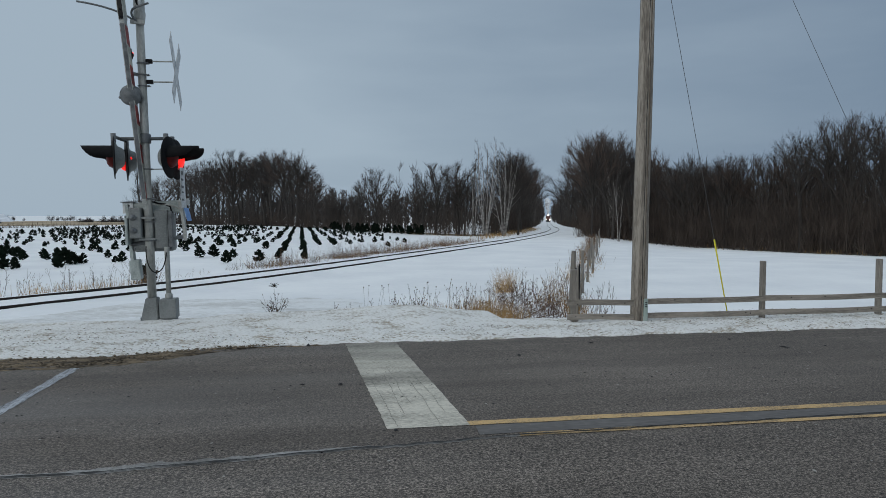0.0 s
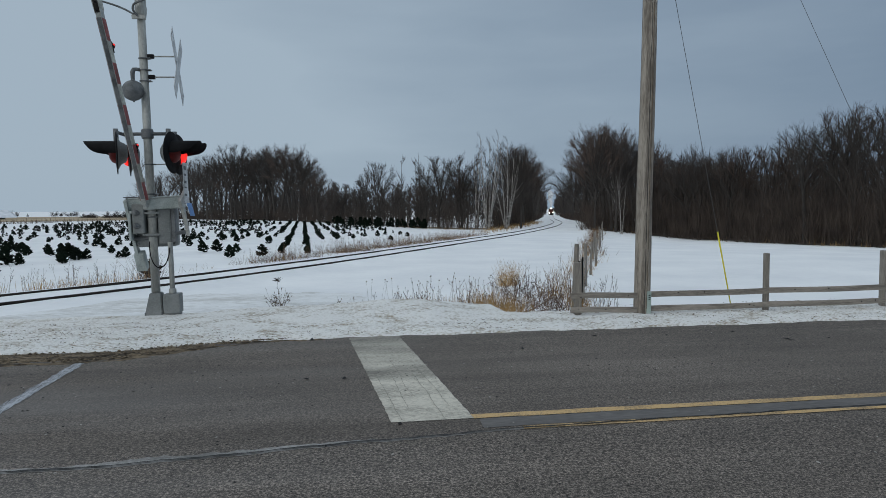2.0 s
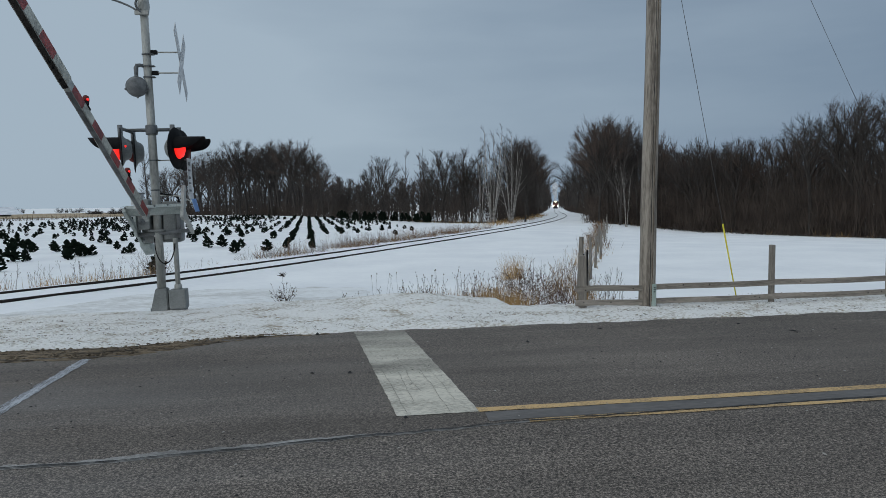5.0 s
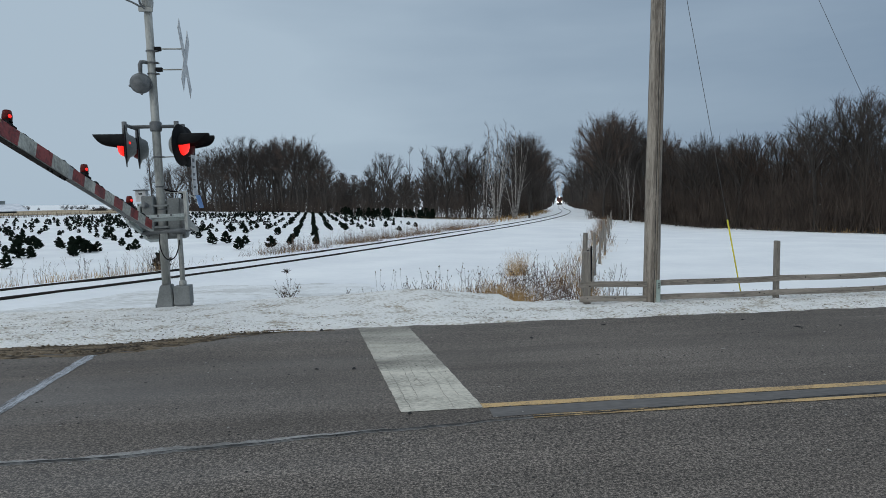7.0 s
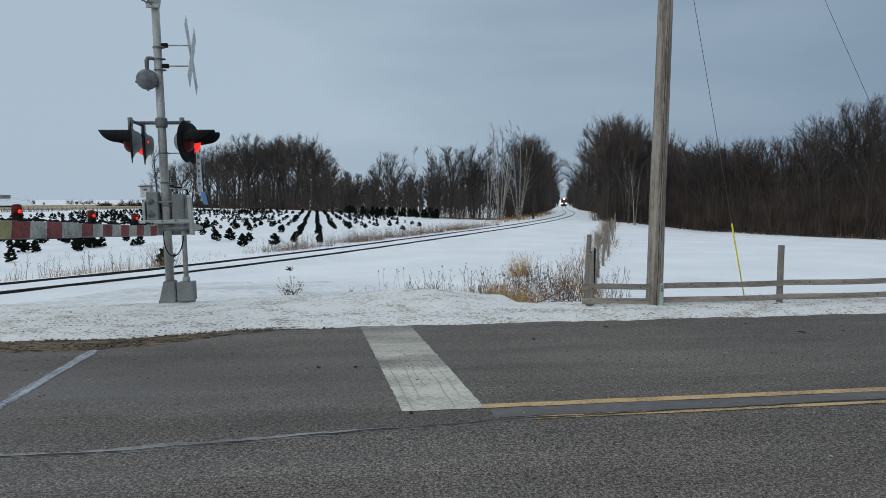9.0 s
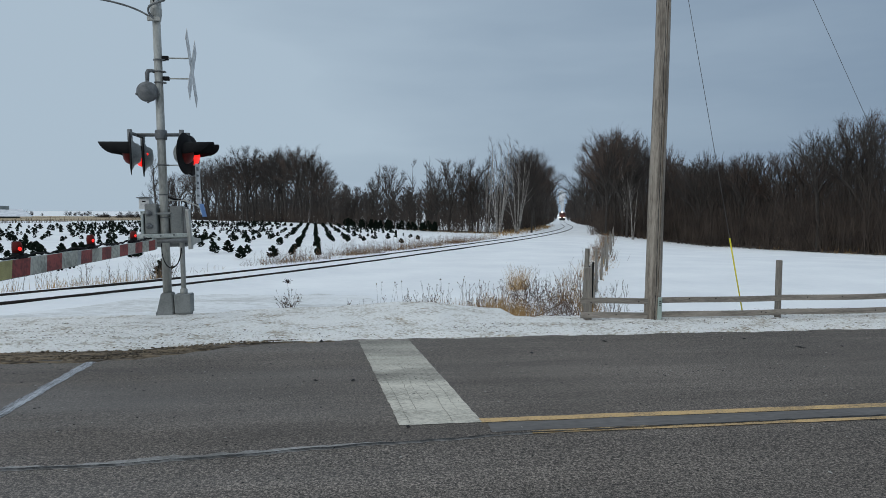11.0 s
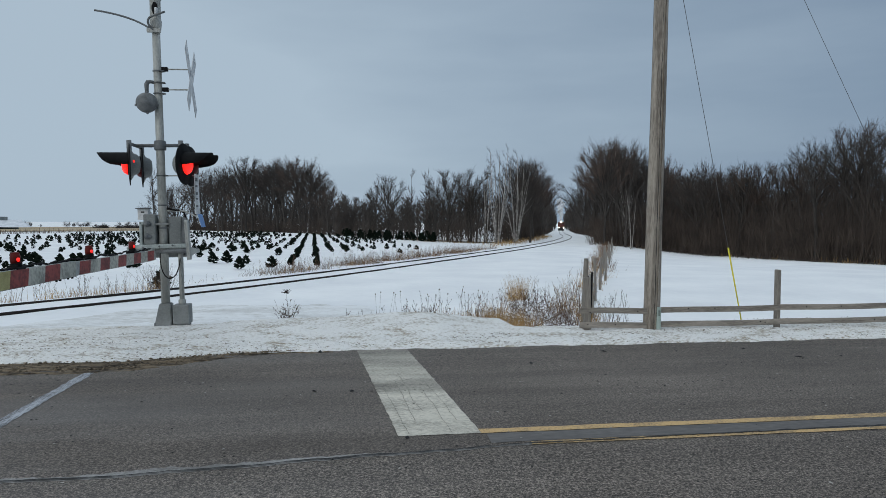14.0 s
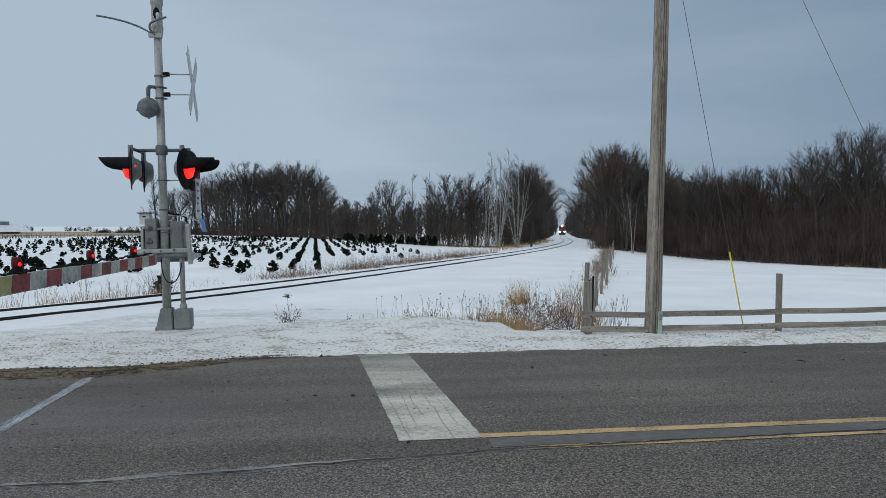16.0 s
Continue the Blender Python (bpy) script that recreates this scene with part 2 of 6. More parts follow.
YELLOWED_TAPE = material("yellowed_reflective_sheeting", (0.34, 0.30, 0.12), (0.55, 0.50, 0.22), 5.0, 0.5, 0.1)
DARK_LENS = material("unlit_red_lens", (0.075, 0.008, 0.007), (0.13, 0.014, 0.011), 9.0, 0.45, 0.1)
DARK_LENS.node_tree.nodes["Principled BSDF"].inputs["Specular IOR Level"].default_value = 0.12
LIT = glow("lit_red_lens", (0.95, 0.018, 0.012), 1.05)
POLE_WOOD = material("weathered_pole_wood", (0.16, 0.138, 0.115), (0.42, 0.375, 0.32), 3.0, 0.9, 0.9, fine=26.0, grain=0.9, stretch=(6, 6, 0.35), dist=0.02)
FENCE_WOOD = material("grey_weathered_board", (0.15, 0.135, 0.115), (0.36, 0.32, 0.275), 2.5, 0.9, 0.7, fine=22.0, grain=0.9, stretch=(0.4, 6, 6), spread=0.12)
POST_WOOD = material("grey_weathered_post", (0.12, 0.11, 0.095), (0.31, 0.28, 0.245), 2.5, 0.9, 0.7, fine=22.0, grain=0.9, stretch=(6, 6, 0.4), spread=0.12)
WIRE = material("steel_wire", (0.06, 0.06, 0.062), (0.12, 0.12, 0.12), 5.0, 0.6, 0.0, metal=0.5)
YELLOW_GUARD = material("yellow_plastic_guard", (0.62, 0.55, 0.03), (0.78, 0.70, 0.05), 3.0, 0.5, 0.05)
LOCO = material("locomotive_red_paint", (0.07, 0.02, 0.018), (0.15, 0.045, 0.035), 2.0, 0.5, 0.1)
LOCO_DARK = material("locomotive_black_paint", (0.012, 0.012, 0.013), (0.03, 0.03, 0.03), 2.0, 0.5, 0.1)
HEADLIGHT = glow("headlight", (1.0, 0.88, 0.68), 14.0)
STUBBLE = material("tan_stubble_field", (0.26, 0.19, 0.11), (0.47, 0.38, 0.26), 0.05, 0.95, 0.0, fine=1.2, grain=0.5)
BARN_ROOF = material("snowy_barn_roof", (0.52, 0.55, 0.60), (0.72, 0.74, 0.78), 0.6, 0.8, 0.1)
BARN_WALL = material("grey_green_metal_wall", (0.13, 0.16, 0.17), (0.22, 0.25, 0.26), 0.6, 0.8, 0.1)
GAP_BROWN = material("leaf_litter", (0.045, 0.035, 0.028), (0.16, 0.13, 0.11), 0.4, 0.95, 0.0, fine=3.0, grain=0.7)
GRIT = material("pale_grit", (0.20, 0.19, 0.175), (0.40, 0.38, 0.35), 8, 0.9, 0.0)
GRIT_BROWN = material("brown_grit", (0.06, 0.045, 0.032), (0.20, 0.155, 0.11), 8, 0.9, 0.0)
LENS_GREEN = material("grey_green_utility_tag", (0.27, 0.34, 0.31), (0.40, 0.47, 0.43), 5.0, 0.7, 0.1)
SMOKE = bpy.data.materials.new("exhaust_haze")
SMOKE.use_nodes = True
_n, _k = SMOKE.node_tree.nodes, SMOKE.node_tree.links
_n.clear()
_out, _mix, _both = _n.new("ShaderNodeOutputMaterial"), _n.new("ShaderNodeMixShader"), _n.new("ShaderNodeMixShader")
_clear, _dif, _trl = _n.new("ShaderNodeBsdfTransparent"), _n.new("ShaderNodeBsdfDiffuse"), _n.new("ShaderNodeBsdfTranslucent")
for _b in (_dif, _trl):
    _b.inputs["Color"].default_value = (0.97, 0.97, 0.97, 1)
_mix.inputs[0].default_value, _both.inputs[0].default_value = 0.32, 0.5
_k.new(_dif.outputs[0], _both.inputs[1])
_k.new(_trl.outputs[0], _both.inputs[2])
_k.new(_clear.outputs[0], _mix.inputs[1])
_k.new(_both.outputs[0], _mix.inputs[2])
_k.new(_mix.outputs[0], _out.inputs[0])


# ---- mesh tools ----
def finish(name, bm, mat, parent=None, label="", smooth=False):
    bmesh.ops.recalc_face_normals(bm, faces=bm.faces)
    me = bpy.data.meshes.new(name)
    bm.to_mesh(me)
    bm.free()
    me.materials.append(mat)
    if smooth:
        for p in me.polygons:
            p.use_smooth = True
    ob = new(name, me)
    if parent:
        ob.parent = parent
    if label:
        tagged(ob, label)
    return ob


part = finish


def empty(name, m=None):
    ob = new(name)
    if m is not None:
        ob.matrix_world = m
    return ob


def raw(name, verts, faces, mat, parent=None):
    me = bpy.data.meshes.new(name)
    me.from_pydata(verts, [], faces)
    me.materials.append(mat)
    ob = new(name, me)
    if parent:
        ob.parent = parent
    return ob


def box(bm, x0, x1, y0, y1, z0, z1, bevel=0.0):
    r = bmesh.ops.create_cube(bm, size=1.0)["verts"]
    bmesh.ops.scale(bm, vec=(x1 - x0, y1 - y0, z1 - z0), verts=r)
    bmesh.ops.translate(bm, vec=((x0 + x1) / 2, (y0 + y1) / 2, (z0 + z1) / 2), verts=r)
    if bevel:
        es = list({e for v in r for e in v.link_edges})
        bmesh.ops.bevel(bm, geom=es, offset=bevel, segments=2, affect="EDGES", profile=0.5)
    return bm


def tube(bm, pts, rad, n=10, cap=True):
    """A round tube along points; rad is one radius or one for each point."""
    pts = [Vector(p) for p in pts]
    rads = rad if isinstance(rad, (list, tuple)) else [rad] * len(pts)
    rings, side = [], None
    for i, p in enumerate(pts):
        d = (pts[min(i + 1, len(pts) - 1)] - pts[max(i - 1, 0)]).normalized()
        if side is None:
            side = d.orthogonal().normalized()
        side = (side - d * side.dot(d)).normalized()
        up = d.cross(side)
        rings.append([bm.verts.new(p + (side * math.cos(a) + up * math.sin(a)) * rads[i]) for a in (2 * math.pi * k / n for k in range(n))])
    for r0, r1 in zip(rings, rings[1:]):
        for k in range(n):
            bm.faces.new((r0[k], r0[(k + 1) % n], r1[(k + 1) % n], r1[k]))
    if cap:
        bm.faces.new(rings[0][::-1])
        bm.faces.new(rings[-1])
    return bm


def lathe(bm, prof, m=Matrix(), n=24, cap=True):
    """Turn a profile of (radius, height) round z, then place it by m."""
    rings = []
    for r, h in prof:
        rings.append([bm.verts.new(m @ Vector((r * math.cos(a), r * math.sin(a), h))) for a in (2 * math.pi * k / n for k in range(n))])
    for r0, r1 in zip(rings, rings[1:]):
        for k in range(n):
            bm.faces.new((r0[k], r0[(k + 1) % n], r1[(k + 1) % n], r1[k]))
    if cap:
        bm.faces.new(rings[0][::-1])
        bm.faces.new(rings[-1])
    return bm


# ---- the lie of the land ----
TRACK = [(-33.8, -31.0, 0.0), (-24.6, -14.9, 0.0), (-15.52, 0.79, 0.03), (-12.57, 5.91, 0.03), (-9.50, 11.34, -0.14), (-4.74, 19.96, -0.37), (-0.09, 28.64, -0.48), (4.66, 37.64, -0.53),
         (9.22, 46.37, -0.58), (13.83, 55.44, -0.63), (18.11, 64.30, -0.67), (22.35, 73.56, -0.71), (26.25, 82.60, -0.75), (30.07, 92.03, -0.78), (33.58, 101.23, -0.82),
         (37.00, 110.81, -0.86), (40.14, 120.14, -0.94), (43.26, 129.83, -1.02), (46.19, 139.23, -1.10), (52.07, 158.36, -1.27), (58.04, 177.47, -1.46),
         (70.24, 215.61, -1.84), (94.72, 291.87, -2.37), (125.15, 386.89, -2.86), (149.56, 463.17, -3.25), (210.0, 652.0, -4.2)]
T_X, T_Y, T_Z = (np.array([p[i] for p in TRACK]) for i in range(3))


def smooth(a, b, x):
    k = np.clip((x - a) / (b - a), 0, 1)
    return k * k * (3 - 2 * k)


def track_x(y):
    return np.interp(y, T_Y, T_X)


def land(x, y):
    """Height of the snow-covered ground."""
    x, y = np.asarray(x, float), np.asarray(y, float)
    zt = np.interp(y, T_Y, T_Z)
    off = (x - track_x(y)) * 0.9
    z = zt - 0.13
    right = smooth(4.0, 16.0, off)
    field = -0.45 - 1.15 * smooth(14, 70, y + 0.55 * np.maximum(x - 20, 0)) - 0.9 * smooth(70, 200, y)
    z = z * (1 - right) + np.minimum(field, z) * right
    left = smooth(-3.0, -9.0, off)
    z = z - 0.10 * smooth(-2, -4, off) + left * (0.10 + 0.5 * smooth(-15, -60, off) * smooth(30, 140, y))
    z = z + 0.05 * np.sin(x * 0.21 + 1.3) * np.sin(y * 0.17) * smooth(3, 8, np.abs(off))
    ditch = smooth(9.6, 11.5, y) * smooth(20, 13, y) * smooth(-3.5, 1.0, x)
    z = z - 0.10 * ditch
    near = smooth(13.5, 8.8, y)
    z = z * (1 - near) + (-0.05) * near
    return np.where(y < 8.6, -0.05, z)


def track_at(s0):
    seg = np.hypot(np.diff(T_X), np.diff(T_Y))
    s = np.concatenate([[0], np.cumsum(seg)])
    return np.interp(s0, s, T_X), np.interp(s0, s, T_Y), np.interp(s0, s, T_Z)


# ---- ground, road, railway ----
def axis(spans):
    out = [spans[0][0]]
    for a, b, step in spans:
        n = max(1, round((b - a) / step))
        out += [a + (b - a) * (k + 1) / n for k in range(n)]
    return np.array(out)


def sheet(name, xs, ys, height, mat, parent=None, smoothed=True):
    X, Y = np.meshgrid(xs, ys)
    Z = height(X, Y)
    nx, ny = len(xs), len(ys)
    verts = np.stack([X, Y, Z], -1).reshape(-1, 3).tolist()
    faces = [(j * nx + i, j * nx + i + 1, (j + 1) * nx + i + 1, (j + 1) * nx + i) for j in range(ny - 1) for i in range(nx - 1)]
    ob = raw(name, verts, faces, mat, parent)
    if smoothed:
        for p in ob.data.polygons:
            p.use_smooth = True
    return ob


def build_ground():
    xs = axis([(-3500, -600, 290), (-600, -120, 30), (-120, -30, 5), (-30, 40, 0.6), (40, 140, 5), (140, 600, 40), (600, 3500, 290)])
    ys = axis([(-3500, -300, 320), (-300, 6, 30), (6, 9, 1.0), (9, 24, 0.4), (24, 70, 1.2), (70, 160, 5), (160, 600, 22), (600, 4500, 300)])
    rough = lambda x, y: land(x, y) + 0.012 * np.sin(x * 2.3 + np.sin(y * 1.1) * 2) * np.sin(y * 1.9) * smooth(9.5, 14, y) * smooth(120, 60, y)
    tagged(sheet("ground", xs, ys, rough, SNOW), "open farmland under smooth white snow", "ground", kind="structure")


def bank_edge(x):
    return 8.42 - 0.42 * smooth(-0.6, -3.2, x) + 0.03 * np.sin(x * 3.1) + 0.02 * np.sin(x * 7.7 + 1) + 0.015 * np.sin(x * 17.0)


def build_road():
    xs = axis([(-300, -20, 10), (-20, 40, 0.5), (40, 400, 10)])
    ys = axis([(0.9, 8.9, 0.25)])
    road = sheet("road", xs, ys, lambda x, y: 0.004 - 0.018 * ((y - 4.75) / 3.8) ** 2 + 0 * x, ASPHALT)
    tagged(road, "two-lane country road of worn grey asphalt", "road", kind="structure")
    crown = lambda y: 0.004 - 0.018 * ((y - 4.75) / 3.8) ** 2

    def strip(name, x0, x1, y0, y1, mat, up=0.004, nx=2, jag=0.0, lean=0.0, label=""):
        rng = random.Random(len(name) * 31 + nx)
        verts, faces = [], []
        ny = max(2, int(abs(y1 - y0) / 0.06) + 1)
        for i in range(nx + 1):
            for j in range(ny + 1):
                x, y = x0 + (x1 - x0) * i / nx, y0 + (y1 - y0) * j / ny
                if j in (0, ny):
                    y += rng.uniform(-jag, jag)
                if i in (0, nx):
                    x += rng.uniform(-jag, jag)
                verts.append((x + lean * (y - y0), y, crown(y) + up))
        for i in range(nx):
            for j in range(ny):
                a = i * (ny + 1) + j
                faces.append((a, a + ny + 1, a + ny + 2, a + 1))
        ob = raw(name, verts, faces, mat, road)
        if label:
            tagged(ob, label)
        return ob

    strip("stop_line", 0.36, 0.99, 4.92, 8.40, WHITE_PAINT, 0.004, 8, 0.005, -0.078, "broad worn white stop line across one lane")
    strip("centre_line", 0.98, 90, 4.915, 5.015, YELLOW_PAINT, 0.004, 400, 0.006, 0, "worn solid yellow centre line")
    strip("centre_line", 1.30, 90, 4.615, 4.68, YELLOW_PAINT, 0.005, 401, 0.006, 0, "worn solid yellow centre line")
    strip("cross_line", -2.78, -2.67, 4.9, 7.46, SMEAR, 0.004, 3, 0.012, 0, "thin smeared white line across the lane")
    # the crooked seam between the lanes, and the pale dust beside it
    rng = random.Random(5)
    ys_, y = [], 4.36
    xs_ = np.arange(-12, 40, 0.05)
    for x in xs_:
        base = np.interp(x, [-30, -2.0, -0.4, 1.2, 4.2, 60], [4.30, 4.36, 4.50, 4.645, 4.705, 4.715])
        y = 0.85 * y + 0.15 * base + rng.uniform(-0.010, 0.010)
        ys_.append(y)
    verts, faces = [], []
    for x, y in zip(xs_, ys_):
        w = rng.uniform(0.005, 0.012)
        verts += [(x, y - w, crown(y) + 0.0095), (x, y + w, crown(y) + 0.0095)]
    n = len(xs_)
    faces = [(2 * i, 2 * i + 2, 2 * i + 3, 2 * i + 1) for i in range(n - 1)]
    tagged(raw("seam_crack", verts, faces, CRACK, road), "dark crooked seam between the two lanes")
    verts = []
    for x, y in zip(xs_, ys_):
        verts += [(x, y - 0.02, crown(y) + 0.002), (x, y + (0.07 + 0.09 * noise.noise(Vector((x * 1.3, 2.0, 0.0))) + rng.uniform(-0.02, 0.02)) * float(1 - 0.9 * smooth(-0.6, 1.0, x)), crown(y) + 0.002)]
    tagged(raw("dusty_band", verts, faces, SALT, road), "pale salty dust along the seam")
    strip("sealed_joint", 1.02, 90, 4.69, 4.905, SEALED, 0.0035, 300, 0.008, 0, "smooth sealed joint between the two centre lines")
    # fine cracks in the stop line
    for k in range(5):
        x, y = 0.44 + 0.11 * k, 4.95 + 0.3 * (k * 7 % 3)
        pts = []
        while y < 6.4 + 0.3 * (k % 3):
            pts.append((x - 0.078 * (y - 4.92), y))
            x += rng.uniform(-0.005, 0.005)
            y += 0.04
        verts = [v for (a, b) in pts for v in ((a - 0.0016, b, crown(b) + 0.0095), (a + 0.0016, b, crown(b) + 0.0095))]
        raw("paint_crack", verts, [(2 * i, 2 * i + 1, 2 * i + 3, 2 * i + 2) for i in range(len(pts) - 1)], PAINT_CRACK, road)
    return road


def build_bank():
    """Ploughed, sand-stained snow along the far side of the road."""
    xs = axis([(-9.5, -5, 0.15), (-5, 10, 0.06), (10, 60, 0.4)])
    vs = np.linspace(0, 1, 40)
    verts, faces = [], []
    nz = lambda x, y, s: noise.noise(Vector((x * s, y * s, 3.1)))
    for x in xs:
        e = float(bank_edge(x))
        back = 11.6 if x < 2.4 else 10.4
        mound = 0.10 * math.exp(-((x - 1.0) / 1.1) ** 2) + 0.03 * math.exp(-((x + 1.2) / 1.6) ** 2)
        for v in vs:
            y = e + (back - e) * v ** 1.3
            low_side = 1.0 - 0.55 * float(smooth(1.2, 2.2, x)) - 0.5 * float(smooth(-1.2, -2.2, x))
            prof = (0.045 * float(smooth(0, 0.16, v)) + 0.03 * float(smooth(0.15, 0.5, v))) * low_side
            prof += mound * float(smooth(0.25, 0.62, v)) * float(smooth(1.0, 0.7, v))
            prof += (0.020 * nz(x, y, 2.2) + 0.016 * nz(x, y, 6) + 0.012 * nz(x, y, 14)) * float(smooth(0, 0.1, v)) * float(smooth(1.0, 0.6, v))
            low = float(land(x, y)) - 0.06
            k = float(smooth(0.72, 1.0, v))
            if v == 0:
                z = -0.02
            else:
                z = max(0.006, prof) * (1 - k) + low * k
            verts.append((x, y, z))
    n = len(vs)
    for i in range(len(xs) - 1):
        for j in range(n - 1):
            a = i * n + j
            faces.append((a, a + n, a + n + 1, a + 1))
    ob = raw("snow_bank", verts, faces, BANK)
    for p in ob.data.polygons:
        p.use_smooth = True
    tagged(ob, "low ploughed snow bank stained with road sand", "snow bank", kind="structure")
    # trodden, tyre-marked snow between the bank and the rails
    xs, ys = axis([(-13, -5, 0.16), (-5, 2.2, 0.10)]), axis([(9.6, 19.0, 0.10)])

    def trod(X, Y):
        Z = land(X, Y) + 0.0
        out = np.zeros_like(Z)
        for j in range(Z.shape[0]):
            for i in range(Z.shape[1]):
                x, y = float(X[j, i]), float(Y[j, i])
                off = (x - float(track_x(y))) * 0.9
                lump = 0.030 * nz(x, y, 1.1) + 0.022 * nz(x * 0.5, y, 4.0) + 0.012 * nz(x, y, 9.0)
                k = float(smooth(1.7, 2.4, off)) * float(smooth(2.2, 0.0, x)) * float(smooth(19.0, 15.5, y))
                out[j, i] = -0.10 + k * (0.128 + lump)
        return Z + out

    tagged(sheet("trodden_snow", xs, ys, trod, TRODDEN), "greyish trodden snow with old tyre marks beside the rails", "snow", kind="structure")
    # mud swept up along the shoulder, in broken streaks
    xs, rows = axis([(-9.0, -5.0, 0.10), (-5.0, -0.2, 0.03)]), 30
    verts, faces = [], []
    for x in xs:
        w = 0.10 + 0.60 * float(smooth(-0.6, -2.4, x))
        e = float(bank_edge(x)) + 0.10 * float(smooth(-0.4, -2.0, x)) + 0.02
        for k in range(rows + 1):
            u = k / rows
            y = e - w * u
            streak = noise.noise(Vector((x * 0.5, y * 9.0, 1.0))) + 0.6 * noise.noise(Vector((x * 2.4, y * 16.0, 5.0))) + 0.5 * noise.noise(Vector((x * 9.0, y * 22.0, 9.0)))
            body = 0.95 * math.sin(math.pi * u) ** 0.6 * float(smooth(-0.2, -2.2, x)) - 0.10
            verts.append((x, y, 0.004 - 0.018 * ((y - 4.75) / 3.8) ** 2 + 0.020 * (streak + body) - 0.004 - (0.02 if k in (0, rows) else 0)))
    n = rows + 1
    for i in range(len(xs) - 1):
        for j in range(rows):
            a = i * n + j
            faces.append((a, a + n, a + n + 1, a + 1))
    tagged(raw("roadside_mud", verts, faces, MUD), "broken streaks of frozen mud on the road shoulder", "mud", kind="stuff")


def spline_track(step=1.0):
    """Even points along the centre of the railway, with the heading at each."""
    pts = [Vector(p) for p in TRACK]
    out = []
    for i in range(len(pts) - 1):
        p0, p1, p2, p3 = pts[max(i - 1, 0)], pts[i], pts[i + 1], pts[min(i + 2, len(pts) - 1)]
        n = max(2, int((p2 - p1).length / step))
        for k in range(n):
            t = k / n
            out.append(0.5 * ((2 * p1) + (p2 - p0) * t + (2 * p0 - 5 * p1 + 4 * p2 - p3) * t * t + (3 * p1 - p0 - 3 * p2 + p3) * t ** 3))
    out.append(pts[-1])
    return out


def build_track():
    line = spline_track()
    track = empty("railway_track")
    tagged(track, "single railway track half buried in snow", "railway track", kind="structure")
    prof = [(-0.037, 0.0), (-0.037, -0.035), (-0.010, -0.05), (-0.010, -0.13), (-0.07, -0.16), (0.07, -0.16), (0.010, -0.13), (0.010, -0.05), (0.037, -0.035), (0.037, 0.0)]
    for side in (0.755, -0.755):
        verts, faces = [], []
        for i, p in enumerate(line):
            d = (line[min(i + 1, len(line) - 1)] - line[max(i - 1, 0)]).normalized()
            nrm = Vector((d.y, -d.x, 0)).normalized()
            verts += [tuple(p + nrm * (side + a) + Vector((0, 0, b))) for a, b in prof]
        m = len(prof)
        for i in range(len(line) - 1):
            for k in range(m):
                a, b = i * m + k, i * m + (k + 1) % m
                faces.append((a, b, b + m, a + m))
        raw("rail", verts, faces, RAIL, track)
    # packed snow between and beside the rails
    verts, faces = [], []
    cols = [(-2.6, -0.26), (-1.6, -0.08), (-0.84, -0.05), (-0.80, -0.06), (-0.70, -0.075), (-0.64, -0.045), (-0.3, -0.035), (0.3, -0.035), (0.64, -0.045), (0.70, -0.075), (0.80, -0.06), (0.84, -0.05), (1.6, -0.08), (2.6, -0.26)]
    rng = random.Random(2)
    for i, p in enumerate(line):
        d = (line[min(i + 1, len(line) - 1)] - line[max(i - 1, 0)]).normalized()
        nrm = Vector((d.y, -d.x, 0)).normalized()
        verts += [tuple(p + nrm * a + Vector((0, 0, b + rng.uniform(-0.012, 0.012)))) for a, b in cols]
    m = len(cols)
    for i in range(len(line) - 1):
        for k in range(m - 1):
            a = i * m + k
            faces.append((a, a + 1, a + 1 + m, a + m))
    ob = raw("track_snow", verts, faces, SNOW, track)
    for p in ob.data.polygons:
        p.use_smooth = True


